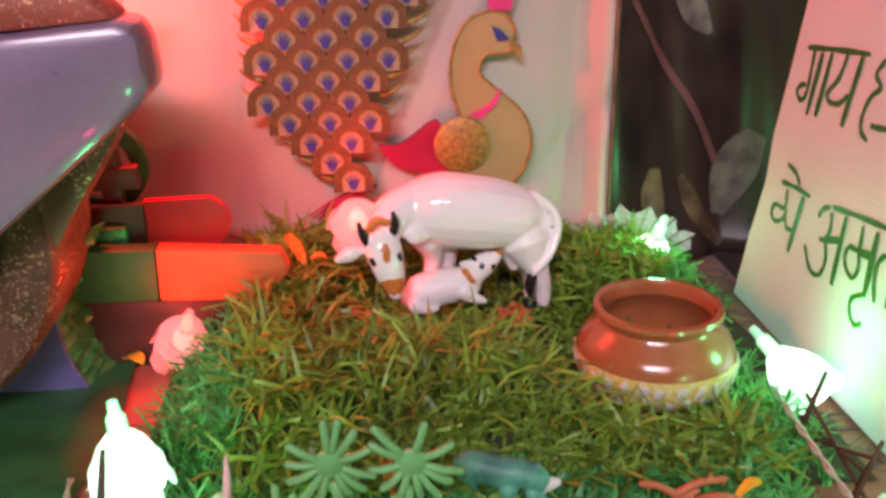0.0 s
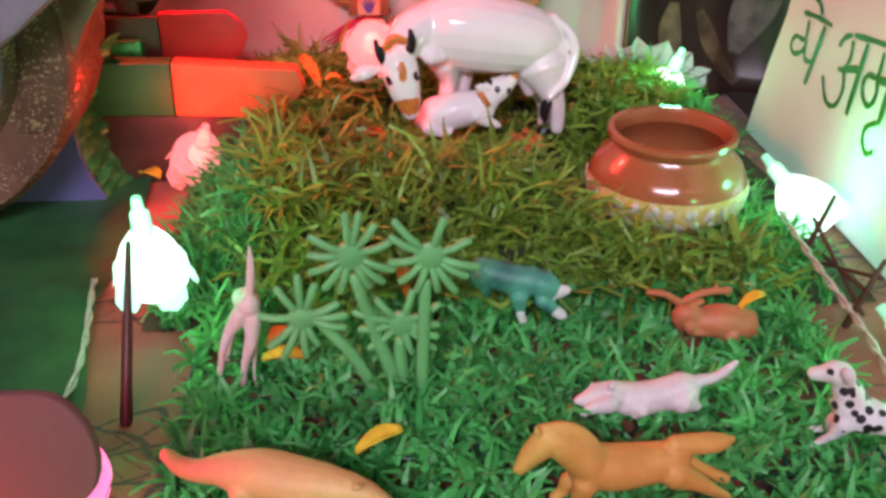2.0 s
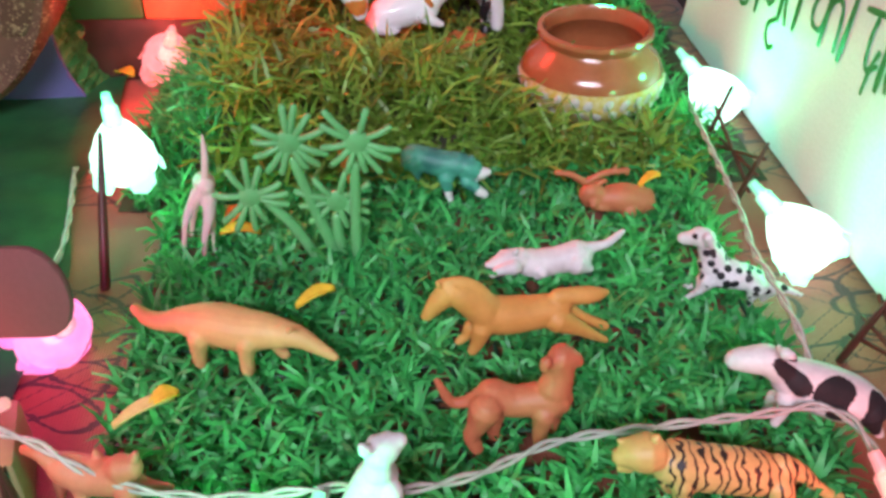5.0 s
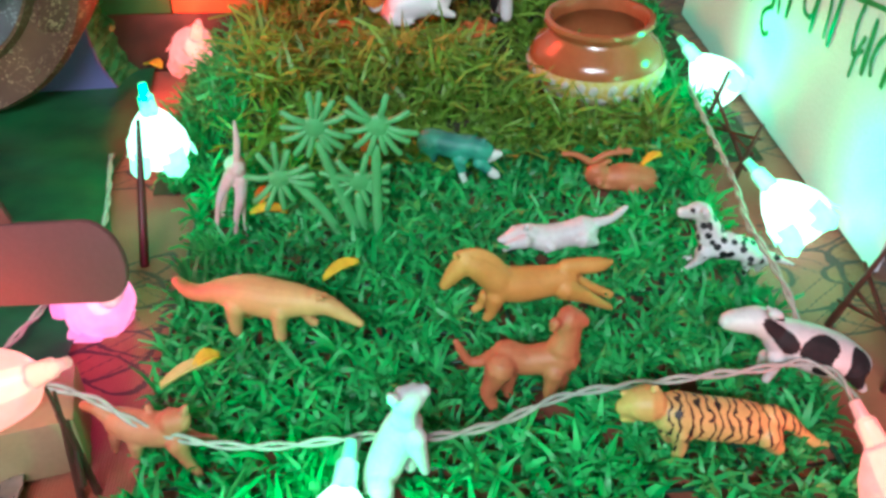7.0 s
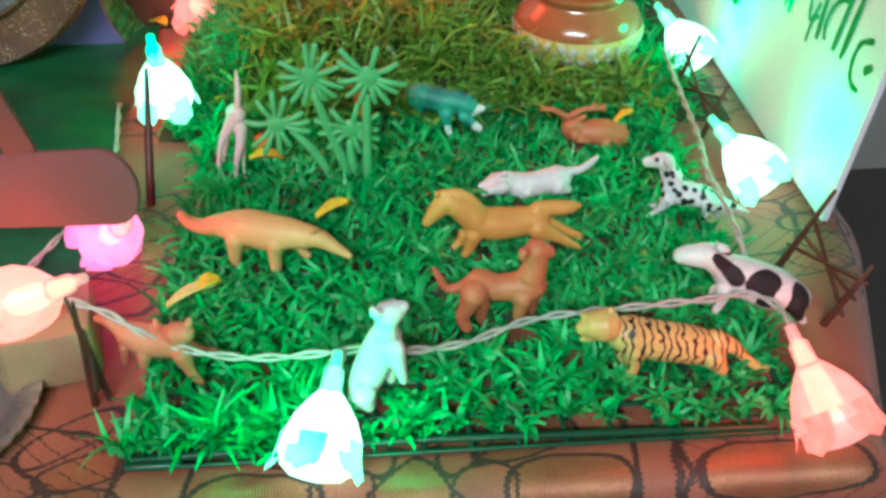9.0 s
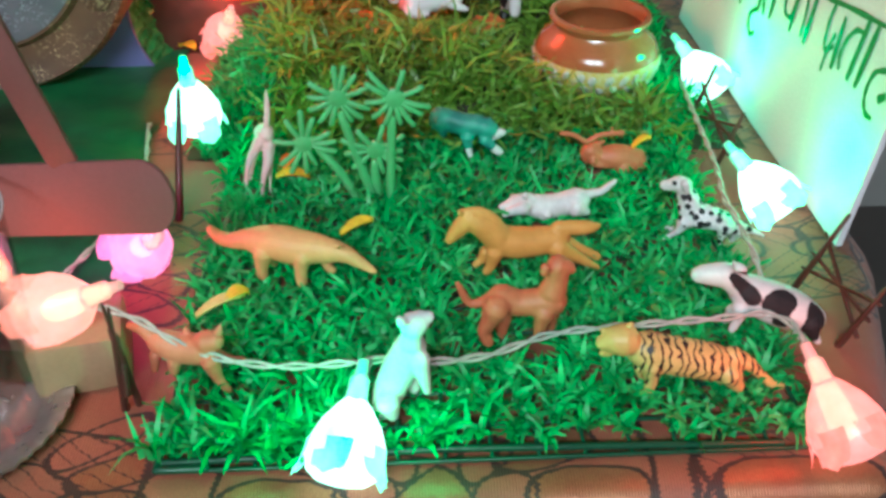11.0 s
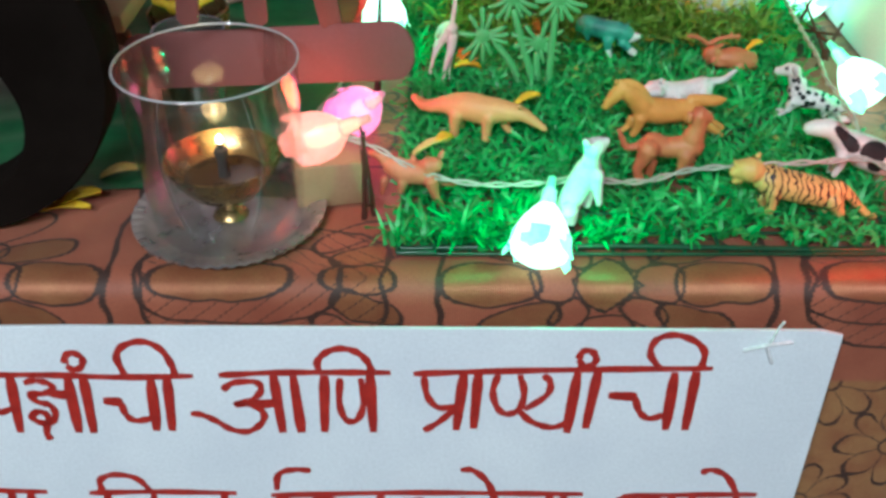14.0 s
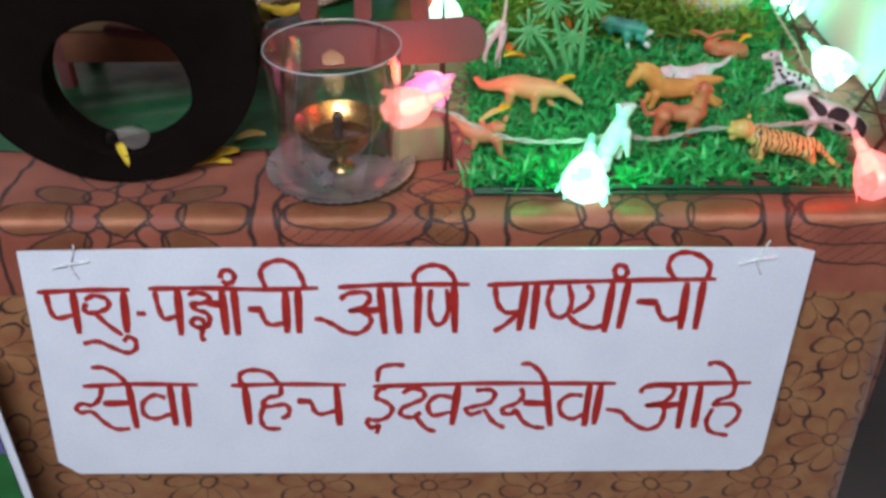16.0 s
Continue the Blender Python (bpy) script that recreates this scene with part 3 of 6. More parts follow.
def backdrop():
    """Cream curtain with folds, and the dark printed cloth beside it."""
    def sheet(name, x0, x1, y0, fold, material, label, cols):
        xs, zs = np.linspace(x0, x1, cols), np.linspace(0.001, 0.9, 80)
        verts = [(x, y0 + fold(x, z), z) for z in zs for x in xs]
        faces = [(j * cols + i, j * cols + i + 1, (j + 1) * cols + i + 1, (j + 1) * cols + i) for j in range(79) for i in range(cols - 1)]
        ob = mesh_ob(name, verts, faces, material, None, label, True, "curtain")
        mod = ob.modifiers.new("thick", "SOLIDIFY")
        mod.thickness, mod.offset = 0.0015, 1
        return ob

    def printed(name, path, material, label):
        """A band of print or painted sheen along a path of (x, z, half width) on the folds of the dark cloth."""
        q = smooth_line(path, 10)
        t = np.gradient(q[:, :2], axis=0)
        t /= np.linalg.norm(t, axis=1)[:, None]
        verts = []
        for (x, z, w), (tx, tz) in zip(q, t):
            for s in np.linspace(-1, 1, 7):
                a, c = x - tz * w * s, z + tx * w * s
                verts.append((a, 0.560 + dark_fold(a, c) - 0.0032, c))
        faces = [(7 * i + j, 7 * i + j + 1, 7 * i + j + 8, 7 * i + j + 7) for i in range(len(q) - 1) for j in range(6)]
        mesh_ob(name, verts, faces, material, bpy.data.objects["dark_curtain"], label)

    sheet("curtain", -0.62, 0.268, 0.535, light_fold, M["curtain"], "cream satin curtain with soft folds behind the display", 280)
    sheet("dark_curtain", 0.262, 0.9, 0.560, dark_fold, M["dark_cloth"], "dark brown printed cloth hanging in folds beside the cream curtain", 220)
    hem = [(0.2655, 0.519, z) for z in np.linspace(0.004, 0.88, 12)]
    tubes_ob("hem", [(hem, 0.0016)], M["tan_print"], bpy.data.objects["curtain"], "brown stitched hem")
    printed("printed_band", [(0.283, 0.198, 0.0022), (0.315, 0.149, 0.0028), (0.340, 0.114, 0.003), (0.362, 0.072, 0.003)], M["brown_wood"], "reddish brown printed band")
    # the two grey patches put the cloth's sheen into colour; the tan ones are print
    printed("cloth_patch", [(0.322, 0.215, 0.008), (0.331, 0.195, 0.010), (0.338, 0.182, 0.009), (0.348, 0.170, 0.002)], M["sheen_patch"], "grey patch painting the sheen of the dark cloth")
    printed("cloth_patch", [(0.390, 0.095, 0.006), (0.380, 0.076, 0.015), (0.373, 0.055, 0.015), (0.366, 0.030, 0.005)], M["sheen_patch"], "grey patch painting the sheen of the dark cloth")
    printed("cloth_patch", [(0.309, 0.074, 0.004), (0.307, 0.055, 0.009), (0.310, 0.035, 0.007), (0.315, 0.020, 0.002)], M["tan_print"], "tan printed patch")
    printed("cloth_patch", [(0.330, 0.066, 0.003), (0.340, 0.046, 0.007), (0.352, 0.027, 0.006), (0.368, 0.008, 0.003)], M["tan_print"], "tan printed patch")


backdrop()


def peacock():
    """Gold appliqué bird on the curtain."""
    def at(px, py):
        return 0.1605 + (px - 815) * 0.0004, 0.1065 - (py - 250) * 0.00039

    bird = empty("peacock_applique", pose(0, 0.524, 0), "gold embroidered bird with a fan of scale feathers on the curtain", "applique")
    out = [at(*p) for p in ((812, 195), (798, 150), (800, 90), (818, 45), (845, 24), (880, 22), (902, 42), (905, 72), (893, 90), (866, 92), (850, 100), (848, 128),
                            (880, 158), (915, 190), (934, 225), (936, 270), (915, 315), (890, 330), (820, 320), (790, 260))]
    q = smooth_line(out + out[:1], 4)[:-1]
    part("body", prism_bm([tuple(v) for v in q], 0.006, 0), M["gold_cloth"], bird, "olive gold satin body")
    tubes_ob("outline", [([(x, 0, z) for x, z in q], 0.0011)], M["gold_thread"], bird, "raised gold edging")
    wing = smooth_line([at(*p) for p in ((668, 246), (710, 245), (770, 205), (790, 250), (800, 300), (760, 302), (700, 286), (668, 246))], 4)[:-1]
    part("wing", prism_bm([tuple(v) for v in wing], 0.004, 0, pose(0, -0.0006, 0)), M["magenta"], bird, "magenta satin wing")
    cx, cz = at(815, 250)
    disc = lathe_bm([(0.0001, 0.004), (0.016, 0.0038), (0.0195, 0.002), (0.0195, -0.001)], 36, 0, 0, pose(cx, -0.001, cz, 90, 0, 0))
    part("disc", disc, M["gold_thread"], bird, "raised gold embroidered disc")
    col = [at(*p) for p in ((828, 198), (862, 180), (884, 152), (876, 178), (850, 205))]
    part("collar", prism_bm(col, 0.003, 0, pose(0, -0.0022, 0)), M["pink"], bird, "pink satin collar")
    part("eye", prism_bm([at(*p) for p in ((866, 45), (882, 52), (896, 68), (876, 70))], 0.003, 0, pose(0, -0.0022, 0)), M["blue_thread"], bird, "blue stitched eye")
    part("beak", prism_bm([at(*p) for p in ((898, 68), (918, 82), (914, 104), (900, 88))], 0.003, 0, pose(0, -0.0022, 0)), M["gold_thread"], bird, "gold beak")
    part("crest", prism_bm([at(*p) for p in ((862, 18), (858, -8), (870, 0), (880, -14), (890, -2), (903, -10), (898, 20))], 0.003, 0, pose(0, -0.0022, 0)), M["pink"], bird, "pink crest")

    def arch(k, r0, r1, depth, squash=1.0):
        pts = [(r1, -0.55 * r1)] + [(r1 * math.cos(a), r1 * squash * math.sin(a)) for a in np.linspace(0.0, math.pi, 10)] + [(-r1, -0.55 * r1)]
        pts += [(-r0, -0.55 * r1)] + [(r0 * math.cos(a), r0 * squash * math.sin(a)) for a in np.linspace(math.pi, 0, 10)] + [(r0, -0.55 * r1)]
        return prism_bm(pts, depth, 0)

    r = 0.0136
    arcs = [("feather", arch(0, r * 0.54, r, 0.003), M["dull_gold"]), ("inner", arch(0, r * 0.52, r * 0.57, 0.003), M["gold_thread"])]
    meshes = []
    for name, bm, material in arcs:
        me = bpy.data.meshes.new(name)
        bm.to_mesh(me), bm.free()
        me.materials.append(material)
        meshes.append(me)
    bm = prism_bm([(r * 0.64, -0.55 * r)] + [(r * 0.64 * math.cos(a), r * 0.64 * math.sin(a)) for a in np.linspace(0, math.pi, 10)] + [(-r * 0.64, -0.55 * r)], 0.002, 0)
    eye = bpy.data.meshes.new("scale_eye")
    bm.to_mesh(eye), bm.free()
    eye.materials.append(M["pale_gold"])
    bm = prism_bm([(-0.0016, -0.0065), (0.0016, -0.0065), (0.0050, 0.0015), (0.0022, -0.0018), (0.0024, 0.0042), (0.0006, -0.0012), (0, 0.0056), (-0.0006, -0.0012), (-0.0024, 0.0042), (-0.0022, -0.0018), (-0.0050, 0.0015)], 0.002, 0)
    tuft = bpy.data.meshes.new("tuft")
    bm.to_mesh(tuft), bm.free()
    tuft.materials.append(M["blue_thread"])
    for row in range(-10, 10):
        py = row * 35 + 2
        left = 478 + max(0, py - 150) * 0.75
        right = 738 - max(0, py + 20) * 0.36 + max(0, py - 230) * 0.5
        for c in range(12):
            px = 424 + c * 67 + (33 if row % 2 else 0)
            if px < left or px > right or py > 310:
                continue
            x, z = at(px, py + 20)
            y = -0.0008 - 0.0006 * (row + 10)
            f = new("feather", meshes[0])
            f.parent, f.location = bird, (x, y, z)
            for me, dy, dz in ((meshes[1], -0.0005, 0), (eye, 0.0006, 0), (tuft, -0.0012, 0.001)):
                o = new(me.name, me)
                o.parent, o.location = f, (0, dy, dz)
    # barbs along the rim of the fan
    for k in range(22):
        py = -340 + k * 30
        for side in (-1, 1):
            if side < 0:
                px = 470 + max(0, py - 150) * 0.75
                ends = [(px + 14, py + 14), (px - 10, py + 6), (px - 22, py - 6)]
            else:
                px = 752 - max(0, py + 20) * 0.36
                if py > 210:
                    continue
                ends = [(px - 14, py + 16), (px + 8, py + 8), (px + 28, py - 6)]
            if py > 330:
                continue
            p3 = [(at(*e)[0], -0.0012, at(*e)[1]) for e in ends]
            tubes_ob("barb", [(smooth_line(p3, 3), list(np.linspace(0.0028, 0.0004, 7)))], M["gold_thread"], bird, "", 6)
    for k in range(5):
        p3 = [(at(660, 322)[0], 0, at(660, 322)[1]), (at(600 - 6 * k, 338 + 8 * k)[0], -0.001, at(600, 338 + 8 * k)[1]), (at(545 + 8 * k, 372 + 3 * k)[0], 0, at(540, 372 + 4 * k)[1])]
        tubes_ob("quill", [(smooth_line(p3, 4), list(np.linspace(0.002, 0.0006, 9)))], M["magenta"], bird, "dark red stitched quill", 6)


peacock()

# ---- lettering ----
# the words of the front sign: the head line, then each sign under it, in millimetres from the card's upper corner
FRONT_WORDS = [
    ("8.6,-32.8 42.3,-31.2 76.6,-30.8", ["15.0,-33.8 15.9,-47.9 20.3,-54.3 34.8,-50.6|34.8,-31.8 33.7,-67.9", "42.3,-39.3 49.8,-35.6 58.2,-38.1 59.3,-44.4 52.5,-48.8 43.5,-50.0 40.9,-45.6 43.8,-41.8|48.0,-49.4 55.5,-59.3 66.0,-69.4|71.8,-31.4 69.6,-67.5", "35.1,-76.4 46.1,-74.5 56.5,-79.8 67.0,-84.5 74.1,-80.6 74.3,-73.4 69.7,-70.8 65.7,-74.7"]),
    ("78.8,-50.9 82.4,-50.9 86.0,-51.0", []),
    ("90.3,-30.3 130.0,-30.0 173.6,-31.5 214.2,-30.6", ["94.7,-32.2 95.6,-45.3 99.2,-55.5 112.3,-51.1|111.4,-30.5 109.7,-69.8", "118.4,-35.5 124.7,-33.6 132.1,-35.6 133.9,-39.3 128.6,-42.4 120.2,-43.0 123.8,-48.1 130.4,-50.6 132.4,-56.7 128.4,-62.8 121.2,-62.1 118.4,-57.6 123.8,-55.0 127.7,-58.9 124.8,-69.5 126.4,-75.1|131.3,-42.4 146.3,-44.1|143.6,-30.7 143.6,-69.7", "152.4,-30.7 152.2,-70.1", "143.7,-22.4 145.1,-17.2 149.6,-15.4 154.1,-19.1 152.5,-24.6 148.2,-26.4 144.4,-23.9", "161.2,-47.4 172.1,-48.4|171.0,-48.4 172.7,-57.0 177.9,-61.2 187.8,-59.4|190.0,-32.3 188.8,-68.4", "199.3,-31.7 197.8,-68.5|176.0,-29.7 173.2,-18.0 178.2,-10.5 189.2,-7.8 198.3,-12.7 203.0,-22.8 204.3,-30.5"]),
    ("228.4,-30.1 258.6,-28.4 294.0,-28.1 324.6,-28.3", ["229.5,-40.0 236.4,-35.1 248.7,-34.5 251.3,-40.2 245.4,-47.0 236.2,-49.5 245.3,-50.2 251.4,-56.0 249.5,-63.0 241.7,-68.8 232.0,-67.4 223.9,-61.5 215.8,-57.0 209.8,-56.3|245.3,-50.2 262.0,-48.4|259.0,-30.3 261.5,-69.6", "270.0,-30.4 272.2,-69.6", "287.5,-29.9 285.6,-69.1|284.8,-28.6 284.4,-20.3 290.2,-14.3 298.3,-12.2 306.4,-14.7 311.8,-20.5 314.5,-28.2", "296.2,-31.8 295.1,-49.9 298.6,-60.8 305.3,-59.6 309.0,-46.9 307.7,-31.9|313.1,-28.8 313.6,-69.3"]),
    ("337.3,-29.0 376.8,-27.4 436.7,-26.0 503.3,-25.3", ["343.1,-30.9 345.0,-44.0 351.5,-51.9 362.5,-50.4|365.4,-29.2 361.1,-67.7", "361.2,-52.0 351.7,-61.5 342.6,-68.2", "373.6,-28.6 371.1,-66.5", "384.6,-29.3 381.8,-41.1 384.7,-52.2 390.5,-56.4 397.2,-52.3 399.4,-41.2 396.6,-29.4", "396.7,-53.8 404.6,-61.9 416.0,-65.5 425.0,-62.4|409.7,-29.5 413.8,-34.5 412.1,-43.2 400.0,-53.2|428.7,-27.8 424.7,-69.5", "440.0,-26.7 435.3,-66.3", "428.6,-19.2 430.4,-14.4 435.2,-13.8 438.3,-18.4 436.5,-23.0 431.6,-23.5 428.6,-19.2", "446.8,-43.2 462.9,-44.2|461.8,-44.2 465.2,-54.3 471.2,-59.2 480.6,-56.1|482.6,-27.6 481.2,-67.3", "494.5,-27.1 492.4,-67.4|474.2,-25.7 467.8,-15.6 470.2,-6.6 479.2,-3.3 490.3,-6.7 497.4,-14.3 496.6,-25.8"]),
    ("27.9,-114.6 68.5,-112.8 116.7,-113.9", ["42.7,-115.4 38.9,-126.1 32.1,-132.0 25.1,-130.5 19.9,-134.0 22.2,-138.9 31.1,-138.3 38.4,-147.2 47.5,-154.5 58.8,-154.2|41.1,-130.6 63.1,-129.8|63.2,-113.5 64.1,-154.2", "37.1,-97.7 46.5,-97.7 55.6,-103.2 62.3,-112.1", "90.4,-125.4 81.5,-122.9 72.4,-129.8 71.7,-140.4 79.8,-145.0 92.2,-140.5|94.8,-114.4 95.1,-151.6", "106.3,-114.5 104.9,-153.1"]),
    ("141.7,-114.7 183.5,-113.7 230.1,-114.7", ["152.3,-115.5 152.9,-151.3|149.7,-112.7 149.9,-104.6 158.9,-100.6 171.5,-103.4 179.2,-113.7", "180.5,-115.0 178.4,-123.6 169.5,-126.0 164.6,-132.3 170.3,-134.1 182.0,-132.4 185.0,-138.7 181.1,-144.7 178.2,-143.7|166.0,-132.3 162.0,-144.6 165.6,-154.3 177.3,-155.1", "191.6,-129.0 203.2,-129.7|202.5,-130.4 204.9,-138.9 210.6,-141.4 222.5,-137.6|222.6,-115.3 223.4,-152.6"]),
    ("250.7,-116.2 328.4,-114.1 391.7,-114.5 437.2,-114.9", ["275.6,-97.4 265.7,-96.7 256.4,-100.3 254.3,-112.2|261.0,-117.7 254.9,-119.7 253.1,-126.6 259.4,-130.2 265.0,-136.5 261.3,-144.3 253.8,-147.8 246.5,-147.0 244.9,-149.9 247.7,-154.9 253.6,-152.8 251.9,-160.7", "273.0,-122.6 280.0,-118.5 289.2,-120.7 289.4,-126.9 282.0,-131.7 272.6,-136.6 271.9,-142.9 280.3,-145.1 287.1,-140.2|281.8,-143.0 290.4,-155.2 298.6,-158.9|312.3,-127.1 301.0,-124.9 293.1,-132.5 295.9,-143.1 309.9,-140.4|316.4,-115.4 311.1,-152.9", "329.6,-120.3 340.0,-119.7 344.4,-123.8 340.2,-131.8 328.6,-135.2 322.2,-137.6 325.7,-142.6 334.5,-139.9|335.9,-137.0 343.4,-149.5 352.4,-155.7", "364.5,-118.1 366.2,-126.1 360.6,-133.0 351.9,-136.5 350.6,-141.4 357.9,-142.5 360.8,-139.0 366.9,-149.7 375.9,-155.1 384.2,-155.9|366.4,-132.0 386.8,-133.2|383.7,-115.2 388.3,-154.5", "363.9,-96.7 371.0,-96.8 378.4,-103.6 383.7,-113.8", "412.5,-125.7 402.4,-125.3 394.9,-132.2 396.6,-142.8 405.0,-147.5 413.5,-142.9|417.2,-116.1 414.8,-154.7", "425.8,-116.2 422.4,-153.3"]),
    ("460.9,-116.4 501.1,-115.4 540.8,-115.0", ["456.4,-124.0 459.7,-118.5 472.5,-117.2 481.3,-118.6 481.5,-125.9 474.0,-132.8 462.0,-135.2 474.3,-136.3 476.5,-143.4 473.1,-154.1 463.1,-157.9 450.7,-150.3 442.7,-141.4 430.8,-138.5|474.3,-136.0 488.7,-134.0|490.3,-116.6 488.7,-157.4", "502.7,-116.7 501.0,-156.8", "528.9,-116.2 527.0,-126.2 517.4,-130.7 515.0,-134.9 528.0,-134.3 534.6,-140.3 532.8,-149.1 525.7,-156.3|513.9,-138.4 510.4,-150.8 515.0,-160.5 528.8,-164.2", "505.5,-98.4 512.7,-96.5 521.9,-102.2 528.7,-114.9"]),
]
# the words of the side board, in millimetres from its lower far corner
BOARD_WORDS = [
    ("65.3,183.2 100.7,187.5 132.1,190.6", ["74.4,182.7 72.6,170.0 70.6,158.0 65.1,152.6 59.0,155.6 61.5,160.4 69.3,162.6|83.8,183.2 73.9,146.0", "94.2,185.0 84.4,147.4", "110.7,186.9 104.8,173.2 94.6,163.2 98.3,158.9 108.5,160.4 116.6,166.5|125.9,188.6 114.2,149.0"]),
    ("", ["146.8,190.5 140.2,182.1 145.8,176.8 137.8,170.0 132.7,159.0 133.5,151.5 140.7,148.0|141.8,156.5 149.6,157.1 157.4,158.4"]),
    ("53.6,99.3 72.2,101.3 91.0,101.8", ["62.4,97.0 61.7,85.0 49.0,83.1 44.8,76.7 50.3,72.6 61.1,77.6 64.3,84.7|62.8,80.7 67.3,73.9 79.1,76.6|83.3,99.2 72.5,60.4", "59.3,112.2 70.8,109.9 77.1,104.4"]),
    ("117.2,104.4 148.9,109.1 180.9,112.6 189.0,113.3", ["103.5,93.9 107.8,100.1 115.3,103.8|117.4,101.4 118.4,92.6 114.1,84.2 107.7,82.1|114.1,84.2 117.9,73.7 114.3,63.6 107.2,60.1 99.9,62.4 92.4,72.7|115.0,84.5 130.2,89.5|133.0,104.6 127.7,62.2", "150.2,105.5 149.5,92.2 140.4,89.9 136.9,83.4 140.9,76.5 147.8,75.2 151.7,82.6 149.5,92.2|150.0,90.9 162.9,93.1|164.3,107.1 160.7,69.6", "159.0,70.4 149.9,63.8 149.8,56.0 155.9,51.5 162.6,55.2", "183.1,101.5 173.0,97.4 167.8,90.6 167.8,79.7 170.6,70.8|186.2,111.3 181.0,72.5"]),
    ("213.5,115.3 229.7,117.4 248.1,119.3", ["212.4,107.3 207.2,104.5 200.8,95.5 201.2,86.8 208.3,84.7 212.8,88.1 215.7,100.1|218.1,115.0 213.8,77.5|217.6,99.5 221.5,106.0 228.4,106.7 230.9,99.5 230.6,81.1", "242.0,117.5 236.2,79.1"]),
    ("251.0,113.3 284.3,119.2 320.0,124.3", ["264.4,114.1 261.7,105.7 261.4,95.2 263.8,87.8 273.5,93.7|272.2,100.6 267.7,90.3 265.0,75.1", "278.6,112.6 276.2,81.7", "303.2,113.1 293.5,111.5 285.8,103.0 282.9,92.7 285.3,85.1|304.0,121.7 296.5,84.5", "313.7,122.3 306.0,84.7"]),
    ("", ["332.7,106.6 322.1,100.9 318.5,92.1 319.0,83.6 323.5,78.6 330.8,78.8|331.0,89.8 337.9,95.5"]),
]


def strokes(name, lines, unit, width, material, parent, slant, lift):
    """Brush strokes in the plane of a card, one mesh."""
    verts, faces = [], []
    for k, line in enumerate(lines):
        p = smooth_line(line, 7)
        if len(p) == 2:
            p = np.array([p[0] + (p[1] - p[0]) * s for s in np.linspace(0, 1, 6)])
        p = p * unit
        p[:, 0] += slant * p[:, 1]
        t = np.gradient(p, axis=0)
        t /= np.linalg.norm(t, axis=1)[:, None] + 1e-9
        nrm = np.stack([-t[:, 1], t[:, 0]], 1)
        broad = 0.52 if len(line) == 2 else 0.35
        w = width * (broad + 0.05 * np.sin(np.arange(len(p)) * 0.9 + k + 50000 * lift))
        w[0] *= 0.7
        w[-1] *= 0.7
        base, z = len(verts), 0.0004 + 0.00004 * k + lift
        for c, d, h in zip(p, nrm, w):
            verts += [(c[0] + d[0] * h, c[1] + d[1] * h, z), (c[0] - d[0] * h, c[1] - d[1] * h, z)]
        faces += [(base + 2 * i, base + 2 * i + 1, base + 2 * i + 3, base + 2 * i + 2) for i in range(len(p) - 1)]
    return mesh_ob(name, verts, faces, material, parent, "", False)


def word(head, signs, width, material, parent):
    """A painted word: its head line, and each sign under it; thin brush on curves, broad on stems."""
    def drawn(text):
        return [[tuple(float(v) for v in p.split(",")) for p in stroke.split()] for stroke in text.split("|")]

    top = strokes("word", drawn(head or signs[0]), 0.001, width, material, parent, 0.0, 0)
    for k, text in enumerate(signs if head else signs[1:]):
        strokes("letter", drawn(text), 0.001, width, material, top, 0.0, 0.00012 + 0.00008 * (k % 3))
    return top


def front_sign():
    sign = empty("hanging_sign", pose(-0.3287, -0.0345, -0.0215, 80.0, 0, 0), "white card sign with hand-painted red lettering tied to the tablecloth", "sign")
    W, H = 0.572, 0.199
    out = [(0, 0), (0.15, 0.0015), (0.32, 0.0005), (0.56, -0.001), (W, -0.004), (W - 0.003, -H + 0.016), (W - 0.010, -H + 0.004), (W - 0.02, -H), (0.3, -H - 0.001), (0.022, -H), (0.006, -H + 0.012), (0.003, -0.1)]
    part("card", prism_bm([(x + 0.055 * z, z) for x, z in out], 0.0025, 0.0005, pose(0, 0, 0, -90, 0, 0)), M["card"], sign, "", False)
    for head, signs in FRONT_WORDS:
        word(head, signs, 0.0058, M["red_ink"], sign)
    for x in (0.036, 0.530):
        tubes_ob("tie", [([(x - 0.011, -0.013, 0.001), (x, -0.009, 0.0025), (x + 0.014, -0.008, 0.001)], 0.0011), ([(x, -0.009, 0.002), (x + 0.005, -0.021, 0.001)], 0.0011),
                         ([(x + 0.002, -0.008, 0.002), (x + 0.006, 0.002, 0.001), (x + 0.007, 0.006, 0.003)], 0.0008)], M["string"], sign, "knotted white thread")


front_sign()


def side_board():
    board = empty("lettered_board", pose(0.348, 0.48, 0.002, 90, 0, -90), "white board with green hand-painted lettering standing on edge", "sign")
    # local x runs towards the front of the table, local y up
    out = [(0.0, 0.0), (0.334, 0.0), (0.352, 0.13), (0.372, 0.34), (0.072, 0.34), (0.057, 0.208), (0.047, 0.170), (0.034, 0.125), (0.030, 0.092), (0.015, 0.050), (0.006, 0.020)]
    part("card", prism_bm(out, 0.004, 0.0006, pose(0, 0, 0, -90, 0, 0)), M["card"], board, "", False)
    for head, signs in BOARD_WORDS:
        word(head, signs, 0.0044, M["green_ink"], board)


side_board()


